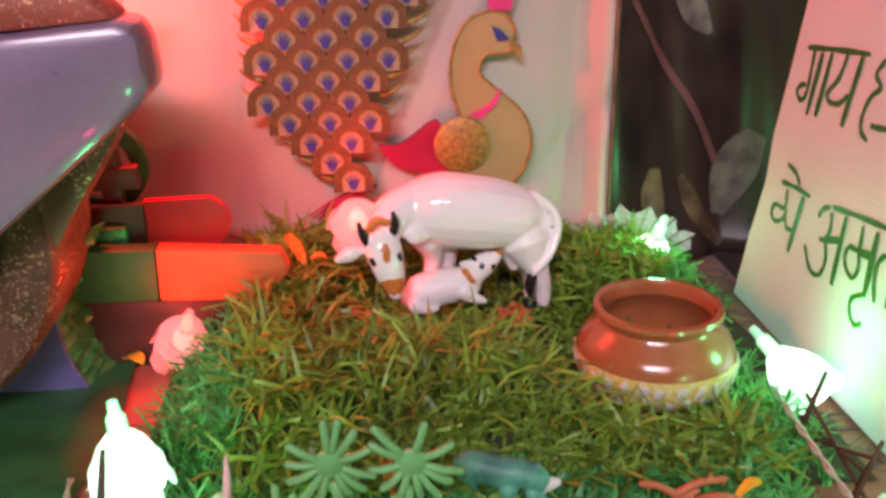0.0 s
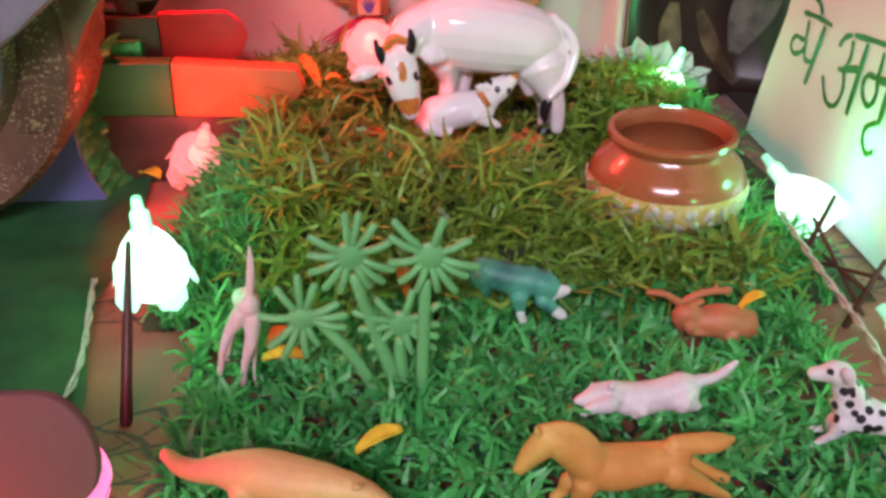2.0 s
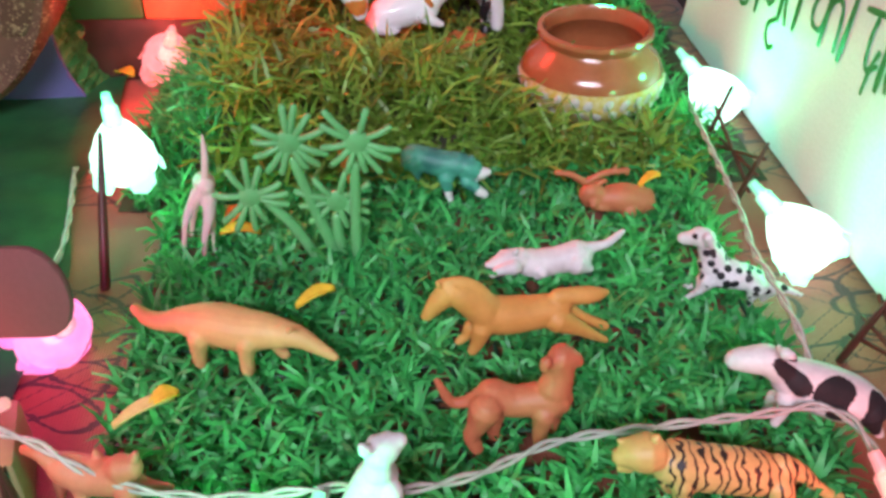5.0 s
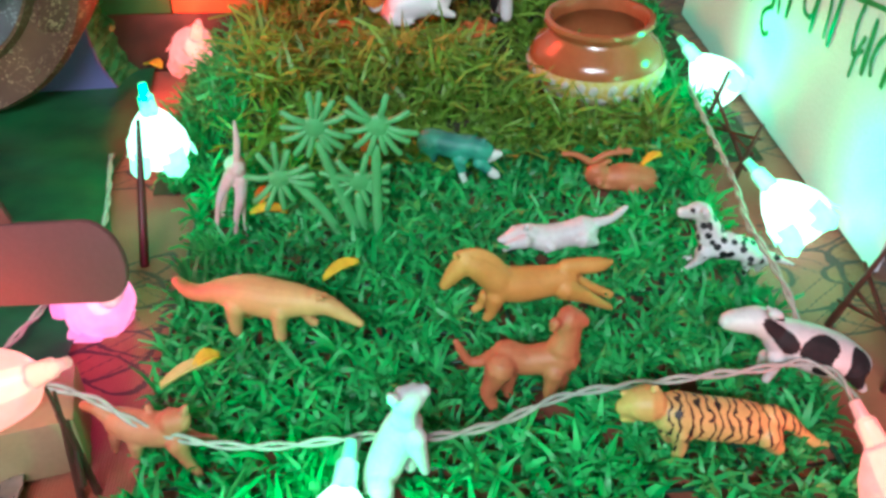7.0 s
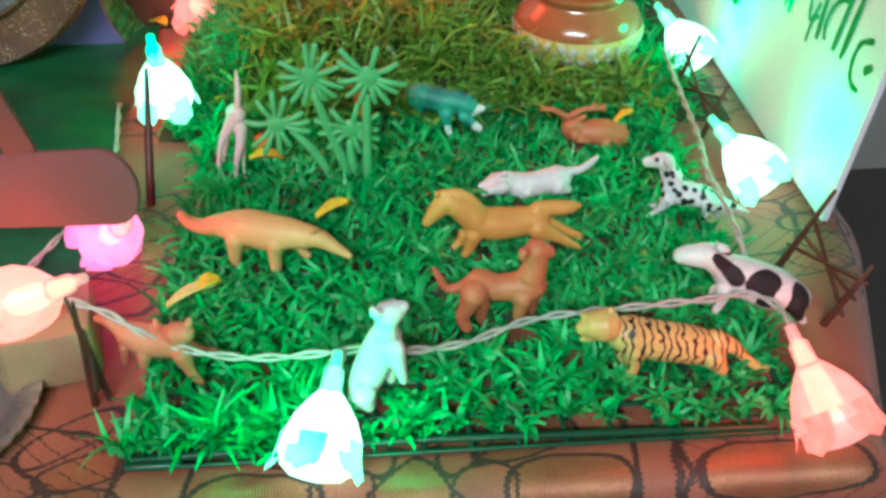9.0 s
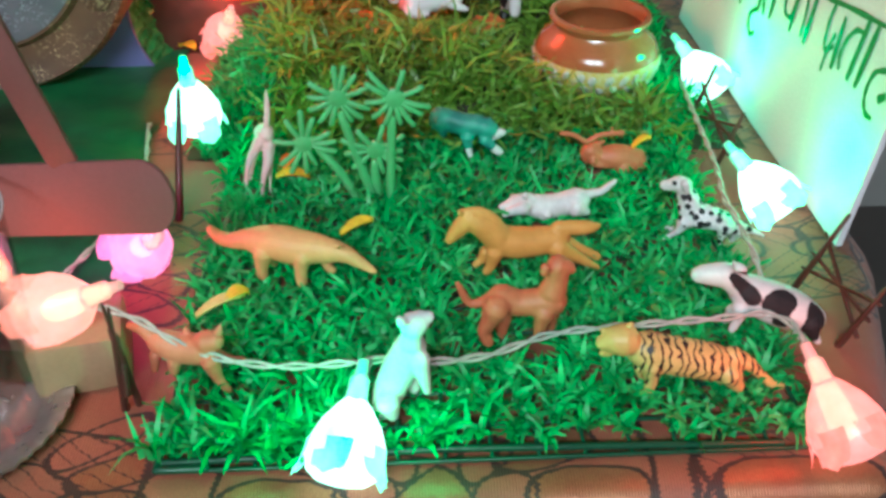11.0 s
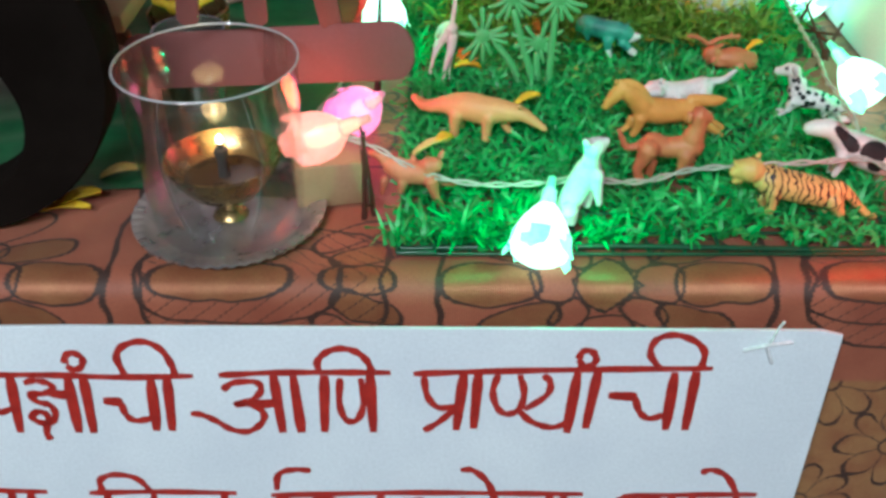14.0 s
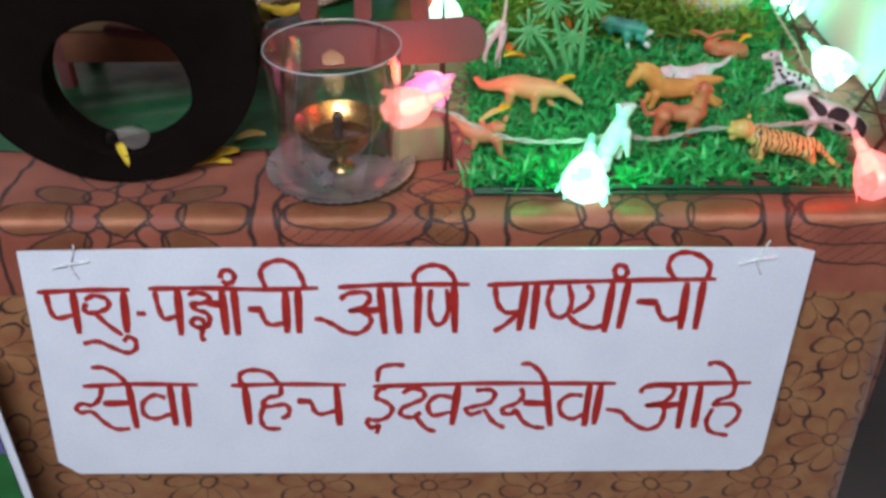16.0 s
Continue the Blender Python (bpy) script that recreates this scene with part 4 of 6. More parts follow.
# ---- the grass garden ----
def mound_height(x, y):
    """Height of the raised bed behind the flat mat."""
    def step(a, b, v):
        s = min(1.0, max(0.0, (v - a) / (b - a)))
        return s * s * (3 - 2 * s)
    h = 0.034 * step(0.262, 0.315, y) * step(-0.028, 0.03, x) * step(0.335, 0.285, x) * step(0.56, 0.51, y)
    h *= 1 - 0.40 * step(0.05, 0.075, x) * step(0.225, 0.20, x) * step(0.375, 0.40, y) * step(0.48, 0.45, y)
    pot = math.hypot(x - 0.247, y - 0.352)
    return h * (0.12 + 0.88 * step(0.05, 0.10, pot)) + 0.0015 * math.sin(90 * x) * math.cos(70 * y) * step(0.27, 0.33, y)


def blade_field(name, tufts, material, label, lo, hi, width, count, lean, rng):
    """Plastic blades in tufts: each a bent, tapering strip."""
    verts, faces = [], []
    for x, y, z, size in tufts:
        turn = rng.uniform(0, 6.28)
        for k in range(count):
            a = turn + k * 2.4 + rng.normal(0, 0.3)
            l = rng.uniform(lo, hi) * size
            out = abs(rng.normal(lean, 0.28))
            w = width * rng.uniform(0.7, 1.2)
            dx, dy = math.cos(a), math.sin(a)
            sx, sy = -dy * w, dx * w
            bx, by = x + rng.normal(0, 0.0016), y + rng.normal(0, 0.0016)
            base = len(verts)
            ang, px, pz = out * 0.35, 0.0, 0.0
            tw = rng.normal(0, 0.35)
            for s in range(4):
                f = 1 - 0.9 * (s / 3) ** 1.7
                lift = tw * w * s / 3
                verts.append((bx + dx * px + sx * f, by + dy * px + sy * f, z + pz + lift))
                verts.append((bx + dx * px - sx * f, by + dy * px - sy * f, z + pz - lift))
                px += math.sin(ang) * l / 3
                pz += math.cos(ang) * l / 3
                ang += out * 0.55
            for s in range(3):
                faces.append((base + 2 * s, base + 2 * s + 1, base + 2 * s + 3, base + 2 * s + 2))
    return mesh_ob(name, verts, faces, material, None, label, True, "artificial grass", "", "stuff")


def garden():
    rng = np.random.default_rng(4)
    mat = empty("grass_mat", pose(0, 0, 0.0015), "dark green plastic lattice of an artificial grass mat", "grass mat")
    lines = []
    for k in range(15):
        lines.append(([(0.0 + 0.02 * k, 0.0, 0.002), (0.0 + 0.02 * k, 0.27, 0.002)], 0.0011))
    for k in range(14):
        lines.append(([(0.0, 0.0 + 0.02 * k, 0.002), (0.28, 0.02 * k, 0.002)], 0.0011))
    tubes_ob("lattice", lines, M["grid"], mat, "", 6)
    loop = [(0, 0, 0.003), (0.020, 0, 0.003), (0.020, 0.018, 0.003), (0, 0.018, 0.003), (0, 0.0, 0.003)]
    tubes_ob("corner_loop", [([a, b], 0.0018) for a, b in zip(loop, loop[1:])], M["grid"], mat, "", 8)
    tubes_ob("front_rail", [([(0.0, 0.004, 0.003), (0.12, 0.005, 0.004), (0.265, 0.002, 0.003)], 0.0017)], M["grid"], mat, "", 8)
    tufts = []
    for i in range(31):
        for j in range(30):
            x, y = 0.006 + i * 0.0092 + rng.normal(0, 0.0022), 0.012 + j * 0.0092 + rng.normal(0, 0.0022)
            if rng.random() < 0.10 or y > 0.285 or (y < 0.022 and 0.09 < x < 0.27 and rng.random() < 0.35):
                continue
            if math.hypot(x - 0.195, y - 0.205) < 0.010:
                continue
            size = rng.uniform(0.8, 1.15)
            if any(abs(x - p.x) < 0.009 and -0.004 < p.y - y < 0.019 for p in FEET):
                size *= 0.5
            tufts.append((x, y, 0.003, size))
    for k in range(16):
        tufts.append((rng.uniform(-0.004, 0.085), rng.uniform(0.002, 0.022), 0.004, rng.uniform(1.15, 1.5)))
    blade_field("mat_grass", tufts, M["grass"], "bright green plastic grass blades of the flat mat", 0.011, 0.0225, 0.00175, 12, 1.05, rng)
    # the raised bed
    xs, ys = np.linspace(-0.03, 0.335, 60), np.linspace(0.26, 0.56, 50)
    verts = [(x, y, mound_height(x, y) + 0.0006) for y in ys for x in xs]
    faces = [(j * 60 + i, j * 60 + i + 1, (j + 1) * 60 + i + 1, (j + 1) * 60 + i) for j in range(49) for i in range(59)]
    mesh_ob("mound", verts, faces, M["earth"], None, "raised bed under the olive grass", True, "mound")
    tufts = []
    for i in range(40):
        for j in range(32):
            x, y = -0.018 + i * 0.0085 + rng.normal(0, 0.003), 0.264 + j * 0.0085 + rng.normal(0, 0.003)
            if x > 0.312 or y > 0.525:
                continue
            if math.hypot(x - 0.247, y - 0.352) < 0.047:
                continue
            near_pot = math.hypot(x - 0.247, y - 0.352) < 0.066
            feet = 0.068 < x < 0.208 and 0.372 < y < 0.46
            before = 0.06 < x < 0.215 and 0.352 < y <= 0.372
            tufts.append((x, y, mound_height(x, y), rng.uniform(0.25, 0.45) if feet else 0.55 if before else 0.75 if near_pot else rng.uniform(0.75, 1.2) * (0.6 if x > 0.2 and y > 0.43 else 1.0)))
    olive = [t for t in tufts if not (t[0] < 0.025 and t[1] < 0.46) and not (t[0] > 0.285) and rng.random() > 0.03]
    # beyond x 0.285 the green colour stands for green lamp light on olive grass
    green = [t for t in tufts if (t[0] < 0.025 and t[1] < 0.46) or t[0] > 0.285]
    blade_field("mound_grass", olive, M["hay"], "olive green long plastic grass covering the mound", 0.022, 0.041, 0.0017, 9, 1.05, rng)
    blade_field("edge_grass", green, M["grass"], "plastic grass at the rim of the mound, green light painted into its right side", 0.014, 0.028, 0.0011, 12, 0.9, rng)


# ---- toy animals ----
def animals():
    horse = [(0, [(-18, 0, 20.4, 6.7), (-7.3, 0, 19.8, 7.8), (4.9, 0, 20.2, 8.6), (14.3, 0, 22.5, 8.2)]), (0, [(14.8, 0, 24.9, 7.9), (21.8, 0, 32.3, 7.1), (27.7, 0, 36.7, 5.8)]), (0, [(29.1, 0, 37.5, 5.6), (34.4, 0, 32.2, 4.5), (39.5, 0, 25.4, 2.6)]), (0, [(33.4, -0, 41.9, 1.8), (24.4, -0, 41.7, 2.1), (17.1, 0, 36.4, 2.6), (11.4, 0, 29.5, 2)]), (0, [(34.8, 3, 42.8, 1.4), (35.4, 3, 45.3, 0.8)])]
    horse += [(0, [(-17.3, 0, 27.1, 3.6), (-28.4, 0, 25.9, 4), (-35.3, -0, 25.6, 3.3), (-39.7, 0, 26.1, 1.5)]), (0, [(16.3, 4, 18.1, 4.9), (18.2, 4, 9.9, 3.1), (20.4, 4, 5.9, 2.3)]), (0, [(19.1, -4, 12.4, 3.7), (21.3, -4, 8, 2.5), (24.6, -4, 5, 2)]), (0, [(-16.7, 4, 17.6, 6), (-26.6, 4, 11.4, 3.7), (-34.8, 4, 5.4, 2.4), (-40.2, 4, 1.8, 1.7)])]
    horse += [(0, [(-22.4, -4, 15.5, 4.4), (-32.3, -4, 9.3, 2.6), (-42.6, -4, 2.9, 2.4)])]
    figure("toy_horse", horse, [M["horse"]], pose(0.1685, 0.127, 0.005, 0, 0, 186), "ochre rubber toy horse galloping on the grass mat", "toy horse")

    ant = [(0, [(-44.7, 0, 21.8, 2.4), (-39.3, -0, 17.4, 3.7), (-32.4, 0, 16.8, 4.3), (-22.6, 0, 19.8, 6)]), (0, [(-19.2, -0, 19.9, 7.3), (-7.2, 0, 20.8, 9.4), (4.7, 0, 20, 9.5), (15.3, 0, 21.4, 7.8), (23.4, 0, 21.1, 6.2)]), (0, [(22.7, -0, 21.9, 6.2), (30, -0, 21.1, 4.8), (37, -0, 17.8, 3.4), (45.1, 0, 13.3, 1.9)]), (0, [(9.3, -6, 18.7, 4.6), (7.9, -6, 10.4, 3.4), (7.7, -6, 3.1, 3.2)])]
    ant += [(0, [(-12.6, -6, 17.3, 5.3), (-14.1, -6, 8, 3.6), (-14.6, -6, 1.8, 3.2)]), (0, [(16.6, 5, 10.6, 3.2), (19.1, 5, 5.6, 2.4), (20.6, 5, 5, 2.1)]), (0, [(-13.5, 6, 7, 3.9), (-13.4, 6, 2.4, 2.6)]), (0, [(28.4, -6, 29.2, 1.4), (30.3, -6, 30.7, 0.9)])]
    figure("toy_anteater", ant, [M["anteater"]], pose(0.0475, 0.1275, 0.006, 0, 0, -19), "orange tan rubber toy anteater with a long snout", "toy anteater")

    lion = [(0, [(-7.7, 0, 29.5, 6.9), (0.7, 0, 27, 6.4), (9.2, -0, 28.1, 6.6), (16, 0, 29, 7.4)]), (0, [(15.7, 0, 34.5, 6.7), (17.4, 0, 42.2, 5.2), (17, 0, 48.8, 5.4)]), (0, [(17.3, 0, 49.3, 5.7), (21.1, -0, 48.7, 3.9), (23.2, -0, 47.7, 2.4)]), (0, [(22.9, -0, 50.5, 1), (23.8, 0, 50.6, 0.9)]), (0, [(11, -6, 52.5, 2.4), (10.6, -6, 49.5, 2)])]
    lion += [(0, [(-11.9, -0, 30.5, 2.8), (-17.1, 0, 26.4, 2.4), (-22.4, 0, 25.9, 2.1), (-25.5, 0, 31.1, 1.9), (-28.1, 0, 37.2, 1.3)]), (0, [(12.4, -5, 25, 4.7), (11.2, -5, 17.9, 3.3), (11.3, -5, 10.7, 3)]), (0, [(17.3, 5, 17, 3.6), (16.8, 5, 6.9, 2.3)]), (0, [(-9.9, -6, 28.3, 6.7), (-12.7, -6, 20.4, 4.4), (-14.9, -6, 14.1, 3.3), (-12.8, -6, 7.7, 3)])]
    lion += [(0, [(-5.6, 6, 13.1, 4), (-6.1, 6, 3.9, 2.8), (-4.1, 6, 0.5, 2.5)])]
    figure("toy_lion", lion, [M["rust_toy"]], pose(0.1575, 0.07, 0.004, 0, 0, -6), "rust brown rubber toy lion standing with its head raised", "toy lion")

    cat = [(0, [(-19.8, -0, 9.8, 7.7), (-10.1, -0, 7.5, 7), (-1, -0, 6.1, 7.3), (4.8, 0, 6.9, 7)]), (0, [(7.8, 0, 8.7, 6.2), (15, 0, 8.8, 5.5), (20.9, 0, 7.2, 3.3), (24.2, 0, 6.6, 1.8)]), (0, [(11.9, 4, 16.4, 2), (11.3, 4, 17.9, 1.1)]), (0, [(17.3, -3, 10.8, 1.8), (17.7, -3, 12.4, 1.1)]), (0, [(-25.3, -0, 14, 2.9), (-32.6, -0, 15.5, 2.2), (-37.2, -0, 19.4, 2), (-40.3, -0, 22.7, 1.3)])]
    cat += [(0, [(12.2, 6, 9.2, 4), (19.5, 6, 7.3, 2.5), (22.7, 6, 5.2, 1.8)]), (0, [(-18.2, 5, 8.4, 5.8), (-24.5, 5, 5.2, 2.4)]), (0, [(-1.1, 5, 5.2, 4.4), (0.4, 5, 2.7, 2.6)])]
    figure("toy_cat", cat, [M["white_toy"]], pose(0.187, 0.179, 0.006, 0, 0, 180), "white rubber toy cat crouching in the grass", "toy cat")

    dal = [(0, [(9.8, -0, 24.2, 6.6), (4.5, -0, 19.6, 7.7), (-3.5, 0, 18.8, 6.6), (-13, -0, 16.3, 5.9), (-17.8, -0, 14.3, 4.9)]), (0, [(8.8, 0, 26.2, 6.3), (12.4, -0, 32.2, 5.2)]), (1, [(14.5, -0, 36.6, 5.2), (17.6, 0, 37.6, 4.6), (20.9, 0, 36.3, 3.4), (24.3, 0, 35.7, 2.8)]), (1, [(14, 6, 41.9, 2.7), (12.1, 6, 37.5, 1.9)]), (0, [(10, 4, 17.4, 4.5), (12.5, 4, 10.9, 2.3)])]
    dal += [(1, [(13.3, 4, 10, 1.9), (19.6, 4, 3.4, 1.2)]), (0, [(10.5, -5, 11.1, 3.6), (13.7, -5, 6.3, 2)]), (1, [(14.5, -5, 5.8, 1.6), (18.8, -5, 4.8, 1.4)]), (0, [(-11.2, 5, 17.3, 5.2), (-10.1, 5, 11, 2.3), (-9.9, 5, 6.7, 1.4)]), (0, [(-17.4, -5, 8.2, 4.3), (-17.4, -5, 3.7, 2.1)]), (0, [(-20.3, -0, 15.8, 2.4), (-26.9, -0, 13.7, 1.6), (-32.7, -0, 11.9, 0.9)])]
    marks = [(2, [(19.9, 3.2, 39.7, 1.2), (19.1, 3.2, 39.5, 1.2)])]
    figure("toy_dalmatian", dal, [M["dalmatian"], M["white_toy"], M["black"]], pose(0.2715, 0.15, 0.003, 0, 0, 163), "white rubber toy dog with black spots sitting back", "toy dog", paint=marks)

    cow = [(0, [(15.8, -0, 30.4, 8.4), (3.5, -0, 24.6, 10.2), (-8.1, 0, 19.9, 10), (-17.7, 0, 15.3, 7.6)]), (1, [(18.4, 0, 32.6, 6.5), (23.4, -0, 36.6, 6.2), (27, -0, 38.9, 6.2), (31.6, 0, 38.9, 5.6), (37.1, 0, 38.7, 4.6), (38.9, -0, 38.4, 4)]), (1, [(38.5, -0, 37.3, 3.3), (39.6, 0, 37.6, 2.7)]), (1, [(25.6, 5, 48.9, 1.3), (26.1, 5, 50.9, 0.7)])]
    cow += [(1, [(24.5, 8, 49.7, 2.4), (22.6, 9, 49.2, 2.1), (20.5, 9, 47.3, 1.1)]), (1, [(17.7, 5, 24.1, 4.2), (17.2, 5, 17.9, 2.6), (19.3, 5, 10.3, 2)]), (1, [(17.6, -6, 13.6, 3.1), (19.1, -6, 6.2, 1.9)]), (0, [(-16, 5, 17, 5.4), (-19.3, 5, 9.8, 2.9), (-22.4, 5, 5.5, 2)]), (0, [(-13.8, -5, 6.1, 4.3), (-18, -5, -0.4, 2.2)])]
    marks = [(2, [(22.4, 9, 43.6, 5.7), (18.1, 9, 37.9, 5.7), (14.3, 9, 32.4, 4.4)]), (2, [(13.8, 8, 45, 3.6), (10.4, 8, 40.4, 2.8)]), (2, [(-5.8, 9, 36.9, 5.9), (-1.4, 9, 32.1, 7), (4.2, 9, 29.7, 5.8)]), (2, [(1.1, 10, 27.2, 6), (-1.1, 10, 20.2, 4.5)]), (2, [(-19.2, 7, 29.4, 6), (-18.3, 7, 21.5, 6.4), (-15.7, 7, 13, 6.2)]), (2, [(-17.6, 8, 10.4, 4.3), (-16.5, 8, 8.1, 3.8)])]
    marks += [(2, [(31.7, 5.5, 45.6, 1.2), (30.4, 5.5, 45.3, 1.2)])]
    figure("toy_dairy_cow", cow, [M["white_toy"], M["white_toy"], M["matt_black"]], pose(0.281, 0.068, 0.004, 0, 0, 173), "black and white patched rubber toy cow", "toy cow", paint=marks)

    tiger = [(0, [(11.3, 0, 25.8, 8.7), (1.3, 0, 22.3, 8.9), (-9.3, 0, 19.6, 8.9), (-20, 0, 16.9, 8.7), (-29, 0, 13.4, 6.9)]), (1, [(21.3, 0, 31.8, 7.5), (26.6, 0, 31.7, 6.3), (30.5, 0, 30.5, 3.7)]), (1, [(27.7, 0, 25.9, 3.1), (30.1, 0, 24.3, 1.7)]), (1, [(21.5, 5, 44.1, 1.9), (20.9, 5, 45.3, 1.1)]), (1, [(29.4, -3, 34.7, 1.8), (31.3, -3, 35.5, 1)])]
    tiger += [(0, [(-29.2, 0, 19.9, 4.8), (-37.1, 0, 15.5, 3.4), (-44, 0, 8.4, 2.5)]), (1, [(-45.3, 0, 7.2, 2.3), (-51, 0, 1.9, 2.3), (-56.1, 0, -0.1, 1.9)]), (0, [(8.8, 5, 21.3, 5), (7.7, 5, 11.5, 3.1), (8.1, 5, 6.4, 2.4)]), (0, [(-27.2, 5, 14.4, 5.9), (-32.6, 5, 6.2, 3.2)]), (0, [(10.2, -5, 10.5, 3.5), (8.9, -5, 4.6, 2)]), (0, [(-27.9, -5, 2.4, 3.8), (-27.3, -5, -2.2, 2.1)])]
    marks = [(2, [(27.6, 9, 40.4, 1.1), (27, 9, 35.7, 1.1)]), (2, [(26.1, 9, 40.2, 1.1), (25.4, 9, 35.5, 1.1)]), (2, [(24.4, 9, 39.8, 1.1), (23.9, 9, 35.9, 1.1)]), (2, [(31.5, 4, 38.4, 1), (30, 5, 38.9, 1)])]
    figure("toy_tiger", tiger, [M["tiger"], M["tiger_plain"], M["black"]], pose(0.2215, 0.0365, 0.004, 0, 0, 180), "yellow rubber toy tiger with black stripes walking", "toy tiger", voxel=0.7, paint=marks)

    wlion = [(0, [(-9.5, 2, 3.7, 4.9), (-6.1, 2, 15, 7.2), (-1, 2, 28, 7.6), (3.3, 2, 37.5, 7.3)]), (0, [(3.1, 0, 42.6, 5.6), (4, 0, 47.1, 4.6)]), (0, [(4.2, 0, 51.4, 6.1), (8, 0, 53.5, 4.5), (10.6, 0, 54.7, 2.8)]), (0, [(-1, -3, 56.3, 2.5), (-2, -3, 58.3, 1.7)]), (0, [(6.9, 3, 54.8, 1.4), (7.6, 3, 56.1, 0.9)]), (0, [(6.4, -4, 36, 4.1), (7.7, -4, 25.8, 3), (9.3, -4, 16.6, 2)])]
    wlion += [(0, [(5.3, 4, 20.1, 4), (5.2, 4, 11.5, 2.7)]), (0, [(-8.4, -6, 15.5, 5.5), (-6.5, -6, 8, 3.2)])]
    figure("toy_white_lion", wlion, [M["white_toy"]], pose(0.1035, 0.027, 0.004, 0, 0, 10), "white rubber toy lioness sitting upright", "toy lion")

    wolf = [(0, [(6.6, 0, 44.6, 4.9), (3.9, 12, 39.1, 5.5), (0.4, 26, 31.2, 4.9)]), (1, [(6.5, 0, 46, 1.7), (8.4, 0, 55.9, 1.9), (9.1, -0, 64.5, 1.5), (9.3, 0, 71.8, 0.8)]), (0, [(2.9, 0, 40.3, 3.8), (-3.4, 0, 29.7, 2.3), (-6.3, 0, 21.5, 1.6), (-8.6, 0, 10.2, 1.3)]), (0, [(7.8, 0, 39.1, 3.8), (6, 0, 26.3, 3), (2.4, 0, 15.2, 1.8), (0.3, 0, 2.8, 1.3)])]
    wolf += [(0, [(6.8, 3, 22.5, 1.6), (5.3, 3, 9.2, 0.9), (5.4, 3, -1.6, 0.7)]), (0, [(-3.2, 22, 24.7, 2.6), (-6.8, 22, 11.4, 1.7), (-9.1, 22, 1.6, 1.3)]), (0, [(-1.4, 34, 26.6, 3.7), (-3.4, 42, 20.1, 2.8)])]
    figure("toy_wolf", wolf, [M["pink_toy"], M["pink_toy"]], pose(0.0235, 0.207, 0.003, 0, 0, 0), "pale pinkish rubber toy wolf with its tail raised", "toy wolf")

    gcat = [(0, [(-19.6, 0, 27, 6.8), (-11.5, -0, 25.3, 7.2), (-3.4, -0, 24, 7.2), (5.7, -0, 24.4, 6.8)]), (0, [(-19.2, -4, 25.6, 5.6), (-16.8, -4, 20.1, 2.8), (-16.2, -4, 16.7, 1.8)]), (0, [(-0.9, -4, 18.1, 4.8), (-0.2, -4, 10.9, 2.8)]), (1, [(0.3, -5, 9.1, 2.4), (2.1, -5, 2.8, 1.8)]), (0, [(8.4, 0, 23.8, 6.4), (12, -0, 22.5, 6)]), (1, [(16.8, 0, 20.1, 4), (20.8, 0, 21.3, 2.2)])]
    gcat += [(0, [(9.8, -3, 16.5, 4), (14.3, -3, 12.8, 3.2)]), (1, [(16.3, -3, 10.9, 3), (19.6, -3, 8.9, 2.6)]), (0, [(11.9, 0, 28.5, 1.8), (12.4, 0, 30.2, 1)]), (0, [(-24.2, 4, 24.8, 3.2), (-25.5, 4, 19.5, 1.8), (-24.5, 4, 14.4, 1.2)])]
    figure("toy_green_tiger", gcat, [M["green_cat"], M["white_toy"]], pose(0.1505, 0.249, 0.004, 0, 0, -15), "mottled teal green rubber toy tiger", "toy tiger")

    deer = [(0, [(6.7, -0, 12, 5.9), (-3.7, -0, 11.8, 8.3), (-15.7, -0, 9.2, 8)]), (0, [(8, -0, 13.2, 5.5), (12.4, -0, 17.1, 5.1), (14.7, -0, 14, 4), (13.6, -0, 8.7, 2)]), (0, [(16.9, 2, 24.2, 2.1), (24.6, 2, 29.1, 1.7), (32, 2, 30.5, 1.5)]), (0, [(14.1, 2, 24.9, 2.1), (7.1, 2, 28.8, 1.7), (-5.5, 2, 30.1, 1.6)]), (0, [(1, 2, 29.7, 1.2), (1.2, 2, 33.6, 0.8)])]
    deer += [(0, [(-2.7, 2, 29.8, 1.2), (-5.7, 2, 27.1, 0.8)]), (0, [(9.1, -2, 20.2, 1.8), (4.2, -2, 21.9, 1.2)]), (0, [(-17.7, 0, 7.5, 6.8), (-18.3, 0, 13.6, 3.6)]), (0, [(-8.2, 6, 7.6, 4.7), (-6.5, 6, 2.5, 2.8), (-7.1, 6, -0.3, 1.8)]), (0, [(11.6, 5, 12.3, 2.8), (9.7, 5, 9.7, 2), (2.4, 5, 8.6, 1.8)])]
    figure("toy_deer", deer, [M["rust_toy"]], pose(0.236, 0.23, 0.002, 0, 0, 180), "rust brown rubber toy deer lying with wide antlers", "toy deer")

    fox = [(0, [(-20.8, -0, 28.6, 1.9), (-14.8, 0, 27.3, 3), (-10, 0, 22.9, 4.1)]), (0, [(-7.7, 0, 21.6, 6.1), (0.4, -0, 19.3, 7.2), (11.5, -0, 19.8, 7.1)]), (0, [(14.5, -0, 24.9, 5.7), (18.6, 0, 26.3, 4.6)]), (0, [(4.7, 3, 26.5, 1.9), (4, 3, 29, 1)]), (0, [(22.6, -3, 34.4, 2.1), (24, -3, 37.9, 1.1)]), (0, [(17.1, -4, 17.8, 4.6), (19.6, -4, 7.7, 2.5), (23.6, -4, 0.8, 1.8)])]
